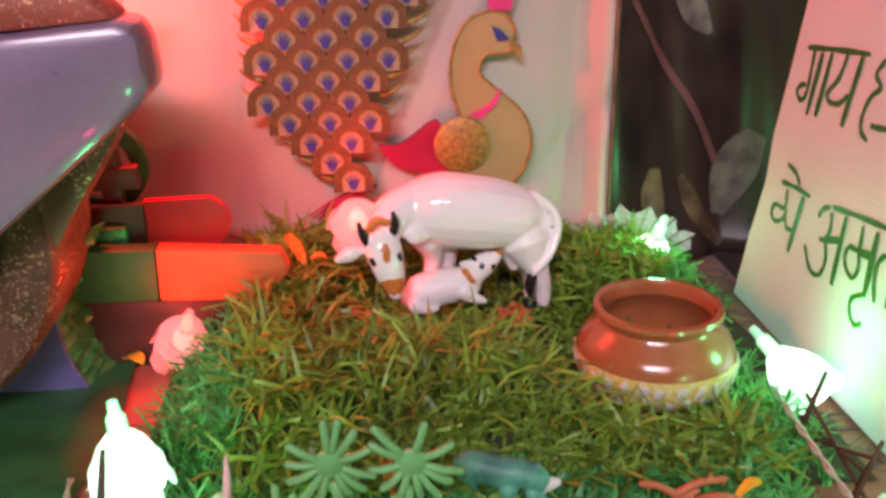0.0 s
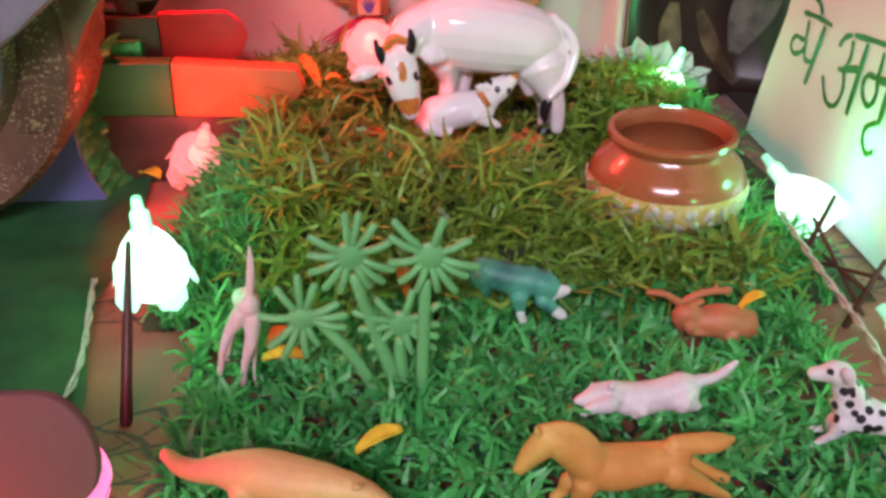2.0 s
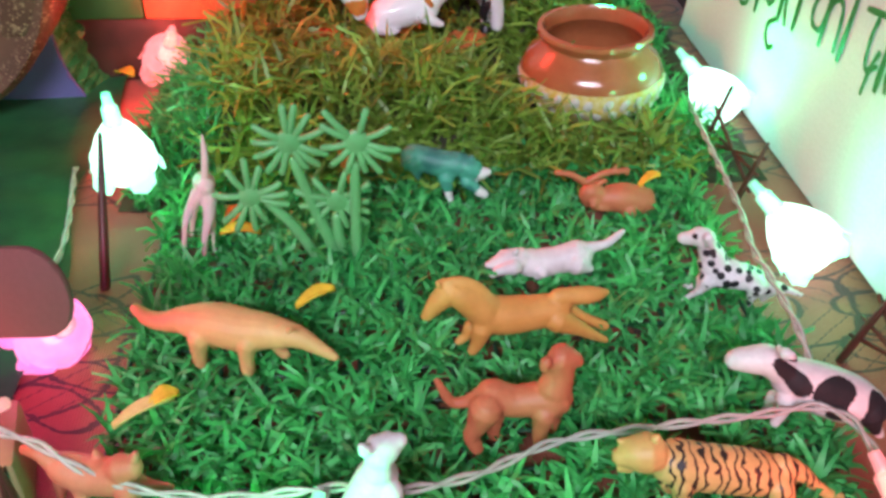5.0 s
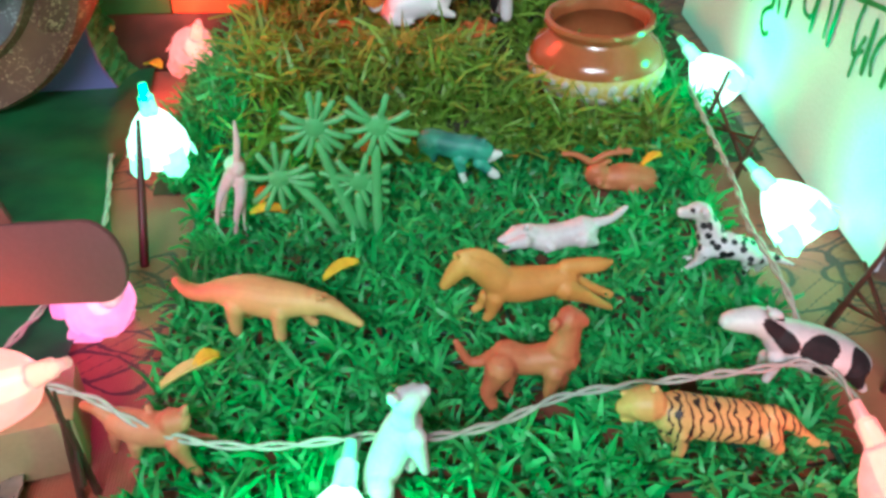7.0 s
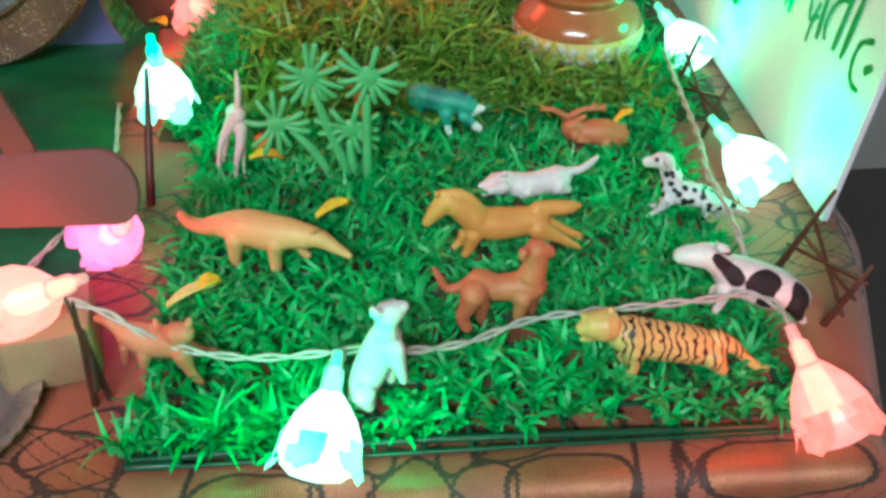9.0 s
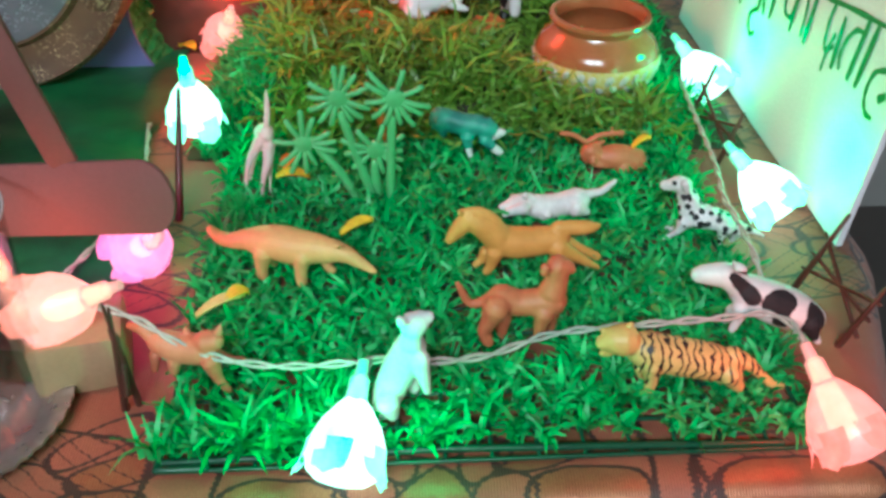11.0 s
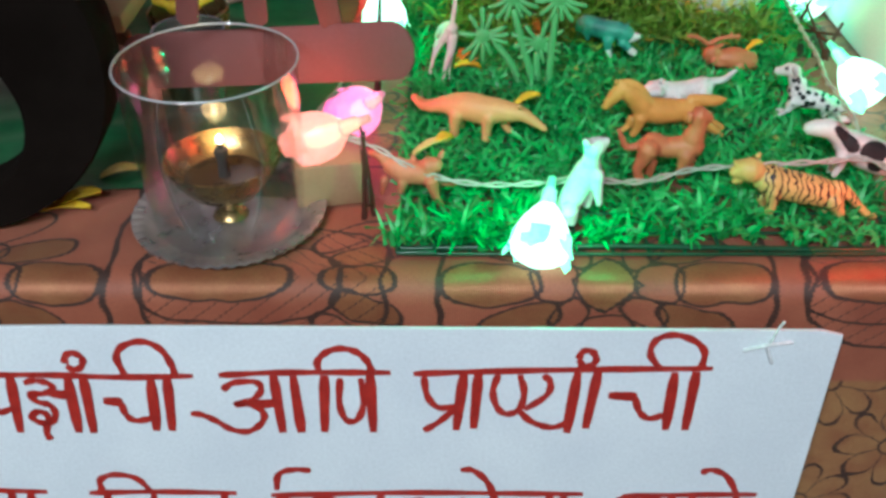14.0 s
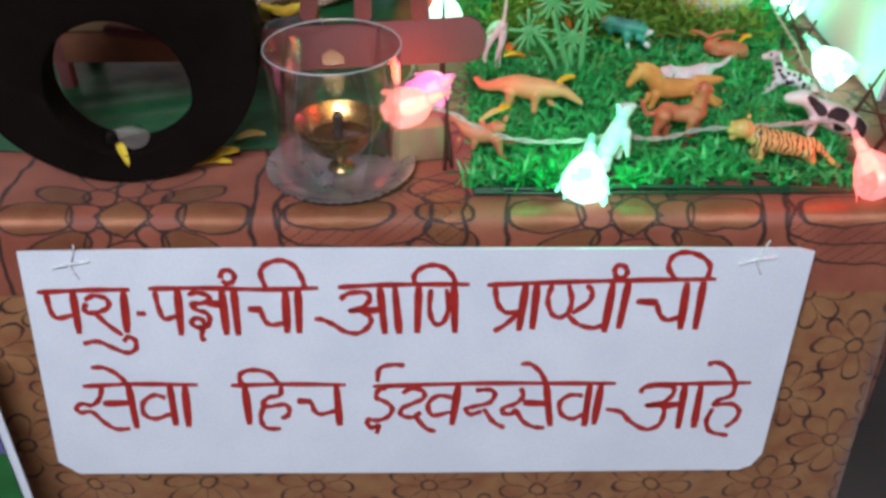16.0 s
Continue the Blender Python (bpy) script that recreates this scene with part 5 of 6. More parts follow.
    fox += [(0, [(16, 4, 14.3, 3.3), (21.6, 4, 12.5, 2.2), (28.8, 4, 12.6, 1.9)]), (0, [(-0, -4, 15.5, 3.6), (-1.6, -4, 8.2, 2.4)]), (0, [(-14.4, 4, 8.7, 2.8), (-16.3, 4, -1.7, 1.4)])]
    figure("toy_fox", fox, [M["fox"]], pose(0.0025, 0.054, 0.005, 0, 0, -14), "reddish brown rubber toy fox at the mat corner", "toy fox")

    big = [(0, [(-42.9, -0, 44.1, 11.3), (-33.5, -0, 48.2, 18.6), (-18.5, -0, 51.4, 22), (-0.1, -0, 54.2, 23.3), (18.1, -0, 56.5, 22.7), (31.2, -0, 55.8, 18.8)]), (0, [(29.8, -0, 58.6, 16.9), (42.2, 8, 57.2, 13.8), (50.1, 17, 51.5, 10.8)]), (0, [(53.6, 18, 51.5, 7.7), (51.8, 24, 43.4, 11), (49.1, 28, 31.7, 9.8), (46.5, 31, 22.6, 7.2), (45.4, 32, 17.5, 5.2)]), (0, [(63.1, 22, 41.1, 2.1), (70.8, 24, 39.8, 5.1), (78, 24, 36.4, 2.6)])]
    big += [(0, [(39.2, 18, 50.8, 2.3), (32.7, 18, 47.2, 6.1), (26.5, 18, 45.4, 2.8)]), (1, [(61.2, 27, 47.9, 2.8), (63.5, 29, 53.8, 2.5), (65.1, 29, 60.3, 1.4)]), (1, [(44.8, 26, 53.6, 2.8), (44, 28, 59.3, 2.5), (45.3, 28, 65.3, 1.4)]), (2, [(58.7, 29, 56.3, 2.5), (54.9, 29, 61.2, 2.7), (49, 29, 59.9, 2.1)]), (0, [(23.1, 2, 39.7, 11.7), (20.3, -2, 25.6, 6.4), (21.9, -3, 12.2, 4.7)])]
    big += [(0, [(11.7, -10, 37, 10), (10.7, -10, 20.6, 6), (12.1, -10, 6.6, 4.6)]), (0, [(-36.2, 6, 34.4, 16.2), (-41.5, 10, 20.9, 8.8), (-46, 11, 8.5, 5.4), (-46.8, 11, -3, 4.5)]), (0, [(-34.4, -10, 24.5, 12.6), (-42, -10, 6.1, 5.6), (-42.8, -10, -9.7, 4.4)]), (1, [(-40.9, -0, -9, 4.8), (-40.1, 2, -12.4, 4.1)])]
    big += [(0, [(-40.9, 2, 64.2, 2.7), (-52.3, 6, 54.7, 2.7), (-54.8, 10, 43.5, 2.7), (-48.6, 16, 29.1, 2.7), (-38.9, 20, 20.3, 2.4)]), (1, [(-37.7, 17, 15.4, 3.2), (-36.9, 17, 9.2, 3.4), (-37.5, 17, 3.9, 2)]), (0, [(-27.3, 4, 29.2, 8.4), (-28.9, 6, 19.9, 4.2)])]
    marks = [(2, [(50.2, 36, 22.7, 4.8), (46.4, 38, 22.6, 5.2), (42.4, 36, 23.4, 4.3)]), (2, [(50.9, 35, 47.7, 2.3), (50.3, 36, 44.4, 2.6), (50, 36, 40.7, 2.4)]), (1, [(58.1, 33, 38, 2.4), (57.1, 33, 37.1, 2.4)]), (1, [(42.5, 32, 40, 2.4), (42.1, 32, 39.1, 2.4)])]
    figure("ceramic_cow", big, [M["ceramic"], M["black"], M["orange_paint"]], pose(0.152, 0.43, 0.036, 0, 0, 180), "glossy white glazed cow bending its head to a calf", "cow figurine", "glazed figures", 1.1, paint=marks)

    calf = [(0, [(21.3, -0, 11.4, 6.3), (15.8, -0, 13.6, 11.2), (4.8, -0, 16.4, 11.4), (-6.7, -0, 18.5, 11), (-14.7, -0, 19.3, 9.3)]), (0, [(-14.7, -0, 21.8, 8.8), (-20, -0, 27.4, 8), (-23.9, -0, 30.4, 7.8)]), (0, [(-26.2, -0, 31.5, 7), (-31.4, -0, 35.1, 4.1)]), (2, [(-32.6, -0, 37, 2.9), (-34.2, -0, 37.9, 2.2)]), (0, [(-16.4, 5, 32.9, 2.4), (-11.9, 5, 33.4, 2.4), (-9.5, 5, 33.5, 1.2)])]
    calf += [(0, [(-25.6, -4, 35.3, 1.9), (-27.4, -4, 37.1, 1.2)]), (1, [(-17.8, 3, 35.6, 1.9), (-17.4, 3, 37.1, 1.2)]), (2, [(-11.8, 4, 30, 1.4), (-13.1, 8.5, 28.5, 1.4), (-15.2, 9, 25.6, 1.4), (-17.1, 8.5, 23.3, 1.2)]), (0, [(-11.6, 7, 16.9, 6.3), (-17, 9, 13.2, 3.9), (-23.4, 9, 10.4, 2.2)]), (0, [(16.8, 6, 9.4, 6.8), (10.3, 9, 6.9, 3.4), (5.7, 9, 7.2, 2.2)])]
    marks = [(1, [(-21.7, 8, 33.3, 2.2), (-22.1, 8, 32.8, 2.2)]), (1, [(-29.1, 5, 30.9, 1.8), (-29.6, 5, 30.4, 1.8)])]
    figure("ceramic_calf", calf, [M["ceramic"], M["black"], M["orange_paint"]], pose(0.1366, 0.416, 0.03, 0, 0, 180), "glossy white glazed calf lying by the cow", "calf figurine", "glazed figures", 1.0, paint=marks)


animals()
garden()


def palms():
    """Flat moulded palms: a trunk and a star of finger-like fronds; each row is (trunk, hub, frond tips) in millimetres."""
    grove = empty("toy_palm_trees", pose(0.087, 0.197, 0.003), "clump of four flat soft green plastic palm trees", "toy palm tree")
    trees = []
    trees.append(([(-5.3, 2.8, 2.7), (-16.1, 24.5, 2.7), (-27, 38.9, 2.2)], (-34.9, 43.8, 5.8),
                  [(-43.7, 57.5), (-35.6, 63), (-29.1, 58.5), (-21, 49.7), (-18.1, 44.3), (-18.5, 38.4), (-29.2, 30.5), (-34.4, 25.3), (-43.2, 25.3), (-48.3, 30.6), (-50.9, 45.2)]))
    trees.append(([(2.6, 5.8, 3.2), (-6, 33.1, 3), (-13.5, 59.2, 2.3)], (-14.8, 69.9, 6.2),
                  [(-16, 87.9), (-10.8, 87.9), (-5.1, 82.8), (0.9, 75.3), (1.6, 63.2), (-2.5, 57.7), (-7.9, 56.3), (-19.1, 54.1), (-25.2, 55.5), (-30.1, 63), (-30.1, 70.7), (-29.3, 78.6)]))
    trees.append(([(13, 8.4, 2.7), (13.7, 35.5, 2.6), (14.7, 58.4, 2.3)], (16.1, 71, 6.2),
                  [(2.8, 86.6), (1.4, 79.9), (1.1, 69), (4.9, 60.3), (11.3, 56.2), (19.3, 56.1), (26.1, 55), (30.3, 61.6), (34.7, 65.8), (31, 77.6), (21.1, 86.9)]))
    trees.append(([(5.8, 5.6, 2.9), (4.4, 15.7, 3), (4.1, 26.9, 2.5)], (5.1, 36.4, 5.9),
                  [(-13.7, 42.6), (-4.8, 48.4), (9.5, 51.4), (20.1, 44.8), (19.2, 35.2), (19.2, 29.3), (18.3, 23.1), (9.1, 21.8), (-7.9, 25.1), (-11.8, 34.2)]))
    for k, (trunk, hub, tips) in enumerate(trees):
        depth = (0.0, 0.003, -0.0015, 0.004)[k]
        q = smooth_line(trunk, 6) * 0.001
        tubes_ob("trunk", [([(x, depth + 0.001, z) for x, z, r in q], [r for x, z, r in q])], M["palm"], grove, "", 10)
        hx, hz, hr = (0.001 * v for v in hub)
        crown = part("crown", lathe_bm([(0.0001, 0.0018), (hr * 0.8, 0.0017), (hr, 0.0008), (hr, -0.0008), (hr * 0.8, -0.0017), (0.0001, -0.0018)], 24, 0, 0, pose(hx, depth, hz, 90, 0, 0)), M["palm"], grove)
        for x, z in tips:
            x, z = 0.001 * x, 0.001 * z
            line = smooth_line([(hx + (x - hx) * 0.25, depth, hz + (z - hz) * 0.25), (hx + (x - hx) * 0.65, depth - 0.0012, hz + (z - hz) * 0.65), (x, depth, z)], 4)
            tubes_ob("frond", [(line, 0.00165)], M["palm"], crown, "", 10)


palms()


def pot():
    p = empty("clay_pot", pose(0.2500, 0.3545, 0.005) @ Matrix.Scale(0.95, 4), "glazed terracotta pot with a white and yellow printed band", "pot")
    outer = [(0.020, 0.0), (0.033, 0.002), (0.042, 0.010), (0.0468, 0.022), (0.0462, 0.030), (0.042, 0.038), (0.035, 0.044), (0.0335, 0.047), (0.0362, 0.050), (0.0378, 0.053), (0.0372, 0.0555),
             (0.034, 0.056), (0.0325, 0.053), (0.0318, 0.047), (0.038, 0.040), (0.043, 0.030), (0.040, 0.012), (0.0001, 0.006)]
    part("body", lathe_bm(outer, 56), M["terracotta"], p)
    part("painted_band", lathe_bm([(0.0360, 0.0040), (0.0430, 0.0100), (0.0463, 0.0165), (0.0475, 0.0225), (0.0473, 0.0265), (0.0468, 0.0285)], 56), M["yellow_print"], p, "yellow printed band")
    rng = np.random.default_rng(2)
    for k in range(56):
        low = k % 2
        a = 2 * math.pi * k / 56 + rng.uniform(-0.03, 0.03)
        rad, z = (0.0452, 0.0135) if low else (0.0472, 0.0220)
        bm = bmesh.new()
        bmesh.ops.create_uvsphere(bm, u_segments=8, v_segments=5, radius=1)
        bm.transform(pose(rad * math.cos(a), rad * math.sin(a), z + rng.uniform(-0.001, 0.001), 0, 30 if low else 12, math.degrees(a)) @ pose(0, 0, 0, 22 if low else -22, 0, 0)
                     @ Matrix.Diagonal((0.0011, 0.0030 * rng.uniform(0.8, 1.1), 0.0046, 1)))
        part("printed_petal", bm, M["white_print"], p)


pot()


# ---- string of flower lamps ----
RED, GREEN, BLUE, PINK, CYAN, WARM = (1.0, 0.09, 0.05), (0.02, 1.0, 0.46), (0.08, 0.22, 1.0), (1.0, 0.10, 0.42), (0.04, 0.65, 1.0), (1.0, 0.20, 0.12)


def flower_lamp(m, col, watts, label, size=0.93):
    """A bud-shaped plastic cap on a light string: neck at +z, petals opening to -z."""
    lamp = empty("flower_lamp", m, label, "string light", "flower lamps on the string")
    cool = col in (GREEN, CYAN, BLUE)
    skin = lit_petal("lit_petal", tuple(0.30 + 0.70 * v for v in col) if cool else tuple(0.08 + 0.92 * v for v in col), 1.7 if cool else 1.2)
    inner = lit_petal("lit_cap", tuple(0.60 + 0.40 * v for v in col) if cool else tuple(min(1.0, 0.16 + 0.84 * v) for v in col), 2.2 if cool else 1.2)
    stem = lit_petal("dim_neck", tuple(0.30 + 0.70 * v for v in col), 0.45)
    s = size

    def turned(rows, steps=24, wave=0.0, waves=0):
        return lathe_bm([(r * s, z * s) for r, z in rows], steps, wave, waves)

    part("socket", turned([(0.0001, 0.036), (0.0024, 0.0355), (0.0030, 0.028), (0.0046, 0.0265), (0.0050, 0.018), (0.0062, 0.015)], 16), stem, lamp)
    part("cap", turned([(0.0050, 0.017), (0.0085, 0.013), (0.0135, 0.006), (0.0172, -0.003), (0.0180, -0.010), (0.0160, -0.0165), (0.0110, -0.0205), (0.0050, -0.0218), (0.0001, -0.0222)], 40, 0.035, 5), inner, lamp)
    for k in range(5):
        a = math.radians(72 * k + 20)
        bm = bmesh.new()
        grid = []
        for j in range(5):
            f = j / 4
            r, z = (0.0178 + 0.0036 * f ** 1.6) * s, (-0.004 - 0.0195 * f + 0.003 * f * f) * s
            row = []
            for i in range(7):
                u = (i - 3) / 3
                b = a + u * 0.50 * (1 - 0.35 * f * f)
                notch = 0.0022 * s * f * f * (abs(u) - 0.3 * math.cos(4.5 * u))
                row.append(bm.verts.new((r * math.cos(b), r * math.sin(b), z + notch)))
            grid.append(row)
        for j in range(4):
            for i in range(6):
                bm.faces.new((grid[j][i], grid[j][i + 1], grid[j + 1][i + 1], grid[j + 1][i]))
        bmesh.ops.solidify(bm, geom=bm.faces[:], thickness=0.0008)
        part("petal", bm, skin, lamp)
    part("led", turned([(0.0001, 0.029), (0.0026, 0.0275), (0.0042, 0.018), (0.0062, 0.006), (0.0066, -0.004), (0.0045, -0.010), (0.0001, -0.012)], 14), M["bulb" if cool else "bulb_warm"], lamp, "glowing led")
    top = max(col)
    bulb_lamp(m @ Vector((0, 0, 0.0)) + Vector((0, -0.016, 0.032)), tuple((v / top) ** 1.5 for v in col), watts * 1.7)
    return lamp


LAMPS = [
    (look((0.086, 0.478, 0.070), (0.086, 0.40, 0.075)), RED, 0.09, "red lit flower cap lamp behind the cow"),
    (pose(-0.022, 0.418, 0.022, 35, 20, 0), RED, 0.07, "red lit flower cap lamp beside the mound"),
    (pose(-0.021, 0.262, 0.040, 8, 0, 0), GREEN, 0.10, "green lit flower cap lamp hanging at the mat edge"),
    (pose(-0.030, 0.140, 0.020, 50, 10, 30), PINK, 0.06, "pink lit flower cap lamp under the brown plank"),
    (pose(-0.046, 0.064, 0.042, 10, 62, 0), WARM, 0.030, "salmon red lit flower cap lamp on a tan block"),
    (pose(0.0800, 0.002, 0.0185, -58, 22, 0), GREEN, 0.13, "green lit flower cap lamp at the front of the mat"),
    (pose(0.2875, 0.0035, 0.0185, -50, -28, 0), RED, 0.08, "red lit flower cap lamp at the table corner"),
    (pose(0.3140, 0.180, 0.0215, -28, -45, 0), GREEN, 0.075, "pale green lit flower cap lamp beside the board"),
    (pose(0.3205, 0.330, 0.0225, -28, -42, 0), GREEN, 0.06, "green lit flower cap lamp beside the clay pot"),
    (pose(0.2900, 0.494, 0.030, 20, 10, 0), GREEN, 0.05, "green lit flower cap lamp behind the mound"),
    (pose(-0.062, 0.490, 0.200, 20, 40, 0), RED, 1.9, "red lit flower cap lamp by the curtain"),
]
for m, col, watts, label in LAMPS:
    flower_lamp(m, col, watts, label)


def twisted(name, pts, label, r=0.0009, turns=90):
    """Two clear wires wound round each other."""
    cord = empty(name, pose(0, 0, 0), label, "cable")
    p = smooth_line(pts, 24)
    s = np.r_[0, np.cumsum(np.linalg.norm(np.diff(p, axis=0), axis=1))]
    for ph in (0, math.pi):
        q = p + np.stack([0.0010 * np.cos(s * turns * 2 + ph), 0.0010 * np.sin(s * turns * 2 + ph) * 0.6, 0.0010 * np.sin(s * turns * 2 + ph)], 1)
        tubes_ob("wire", [(q, r)], M["cord"], cord, "", 6)


twisted("light_string_cable", [(-0.050, 0.066, 0.046), (-0.017, 0.060, 0.038), (0.012, 0.047, 0.028), (0.047, 0.040, 0.024), (0.089, 0.038, 0.027), (0.100, 0.031, 0.036), (0.112, 0.029, 0.034),
                               (0.140, 0.040, 0.026), (0.172, 0.053, 0.026), (0.21, 0.056, 0.027), (0.2507, 0.057, 0.029), (0.272, 0.058, 0.030), (0.282, 0.048, 0.030), (0.283, 0.025, 0.030)], "clear twisted light string cable lying over the animals")
twisted("light_string_cable", [(0.0885, 0.0385, 0.027), (0.0875, 0.030, 0.026), (0.0865, 0.022, 0.026)], "short clear cable to a lamp")
twisted("light_string_cable", [(0.272, 0.058, 0.030), (0.277, 0.09, 0.036), (0.279, 0.13, 0.036), (0.280, 0.151, 0.034), (0.287, 0.19, 0.032), (0.2939, 0.25, 0.028), (0.300, 0.31, 0.026)], "clear twisted cable along the mat")
twisted("light_string_cable", [(-0.06, 0.30, 0.006), (-0.05, 0.22, 0.004), (-0.06, 0.17, 0.006), (-0.075, 0.12, 0.008)], "clear twisted cable on the dark green sheet")


# ---- small fence and posts ----
def post(name, a, b, r, label):
    tubes_ob(name, [([a, tuple((np.array(a) + b) / 2), b], [r, r * 0.85, r * 0.45])], M["dark_wood"], None, label, 8, category="toy post")


post("toy_post", (-0.0235, 0.194, 0.0), (-0.0215, 0.236, 0.062), 0.0026, "dark brown plastic post at the mat edge")


def thorn_fence(m, label):
    f = empty("toy_fence", m, label, "toy fence", "toy fences")
    for k, x in enumerate((0.0, 0.045)):
        tubes_ob("upright", [([(x, 0, 0), (x + 0.003, 0, 0.05 - 0.012 * k)], [0.0020, 0.0011])], M["dark_wood"], f, "", 7)
    for z0, z1 in ((0.012, 0.030), (0.034, 0.010), (0.022, 0.020)):
        tubes_ob("rail", [([(-0.004, 0.001, z0), (0.05, 0.001, z1)], 0.0012)], M["dark_wood"], f, "", 6)


thorn_fence(pose(0.312, 0.112, 0.0, -20, 0, -82), "dark brown plastic fence leaning at the mat edge")
thorn_fence(pose(0.300, 0.285, 0.0, -15, 0, -78), "dark brown plastic fence near the clay pot")
f = empty("toy_fence", pose(-0.020, 0.040, 0.0, -4, 0, 82), "dark brown plastic fence end beside the lamp", "toy fence", "toy fences")
for a, b in (((0.0, 0.002, 0.0), (0.004, -0.004, 0.056)), ((0.004, -0.003, 0.0), (0.002, -0.003, 0.060)), ((0.009, 0.001, 0.004), (0.004, -0.001, 0.044)), ((-0.002, -0.003, 0.012), (0.007, -0.002, 0.038))):
    tubes_ob("upright", [([a, tuple((np.array(a) + b) / 2 + (0.0006, 0, 0)), b], [0.0017, 0.0015, 0.0007])], M["dark_wood"], f, "", 7)


# ---- petals ----
def petal(a, b, width, material, label, curl=0.003):
    a, b = np.array(a), np.array(b)
    d = b - a
    side = np.cross(d, (0, 0, 1.0))
    side /= np.linalg.norm(side)
    verts, faces = [], []
    n = 8
    for k in range(n + 1):
        s = k / n
        w = width * math.sin(math.pi * min(0.98, 0.06 + s * 0.9)) ** 0.8
        c = a + d * s + np.array((0, 0, curl * math.sin(math.pi * s)))
        for q in (-1, -0.4, 0.4, 1):
            verts.append(tuple(c + side * w * q + np.array((0, 0, 0.0025 * q * q))))
    for k in range(n):
        for i in range(3):
            faces.append((4 * k + i, 4 * k + i + 1, 4 * k + i + 5, 4 * k + i + 4))
    ob = mesh_ob("petal", verts, faces, material, None, label, True, "petal", "fallen petals")
    mod = ob.modifiers.new("thick", "SOLIDIFY")
    mod.thickness = 0.0006


Y, W_, O = M["yellow"], M["petal_white"], M["orange_petal"]
petal((0.006, 0.080, 0.019), (0.029, 0.088, 0.025), 0.003, W_, "cream and yellow petal lying in the grass")
petal((0.020, 0.085, 0.024), (0.031, 0.089, 0.026), 0.004, Y, "yellow dry petal lying in the grass")
petal((0.072, 0.152, 0.014), (0.090, 0.155, 0.021), 0.004, Y, "yellow dry petal lying in the grass")
petal((0.032, 0.214, 0.014), (0.052, 0.213, 0.014), 0.004, Y, "yellow dry petal lying in the grass")
petal((0.034, 0.219, 0.014), (0.044, 0.226, 0.020), 0.005, O, "brown orange dry petal lying in the grass")
petal((0.2490, 0.232, 0.0170), (0.2605, 0.232, 0.0245), 0.003, Y, "yellow dry petal on the toy deer")
petal((0.094, 0.262, 0.030), (0.097, 0.254, 0.015), 0.003, O, "orange dry petal in the grass")
petal((0.026, 0.352, 0.040), (0.040, 0.350, 0.046), 0.004, O, "orange dry petal on the mound")
petal((0.032, 0.400, 0.050), (0.036, 0.398, 0.064), 0.003, O, "orange dry petal on the mound")
petal((0.040, 0.470, 0.064), (0.052, 0.450, 0.050), 0.004, O, "orange dry petal on the mound")
petal((0.056, 0.445, 0.056), (0.066, 0.446, 0.056), 0.003, O, "orange dry petal on the mound")
petal((-0.205, 0.046, 0.004), (-0.180, 0.052, 0.010), 0.006, Y, "yellow torn petal on the table edge")
petal((-0.215, 0.043, 0.003), (-0.185, 0.044, 0.004), 0.004, Y, "yellow torn petal on the table edge")
petal((-0.190, 0.080, 0.003), (-0.165, 0.085, 0.006), 0.005, W_, "cream petal on the green sheet")
petal((-0.060, 0.424, 0.006), (-0.045, 0.405, 0.012), 0.005, Y, "yellow green leaf by the lamp")


def net_fan():
    """Pleated white net standing behind the mound."""
    verts, faces = [], []
    n = 26
    for k in range(n):
        a = math.radians(25 + 130 * k / (n - 1))
        r = 0.052 + 0.004 * math.sin(k * 1.7)
        for f in (0.12, 0.55, 1.0):
            verts.append((-r * f * math.cos(a) * 1.15, 0.003 * (-1) ** k * f, r * f * math.sin(a)))
    for k in range(n - 1):
        for j in range(2):
            faces.append((3 * k + j, 3 * k + j + 1, 3 * k + j + 4, 3 * k + j + 3))
    ob = mesh_ob("net_fan", verts, faces, M["gauze"], None, "pleated white net fan behind the olive grass", False, "net")
    ob.location = (0.276, 0.514, 0.004)
    mod = ob.modifiers.new("thick", "SOLIDIFY")
    mod.thickness = 0.0006


net_fan()

# heaps of orange flowers at the cow's feet
def heap(x, y, z, sx, sy, sz):
    bm = bmesh.new()
    rng = np.random.default_rng(int(1000 * x + 77))
    for k in range(60):
        a, r = rng.uniform(0, 6.28), math.sqrt(rng.uniform(0, 1))
        bmesh.ops.create_icosphere(bm, subdivisions=1, radius=rng.uniform(0.0015, 0.003), matrix=pose(sx * r * math.cos(a), sy * r * math.sin(a), sz * (1 - r * r) * rng.uniform(0.6, 1.0), *rng.uniform(0, 180, 3)))
    part("flower_heap", bm, M["saffron"], None, "crumbled orange flower petals heaped on the mound", True, "petals", "", "stuff").location = (x, y, z)


heap(0.083, 0.418, 0.022, 0.014, 0.016, 0.014)
heap(0.150, 0.390, 0.024, 0.020, 0.008, 0.007)
heap(0.178, 0.418, 0.022, 0.016, 0.012, 0.009)
heap(0.120, 0.375, 0.032, 0.012, 0.008, 0.006)


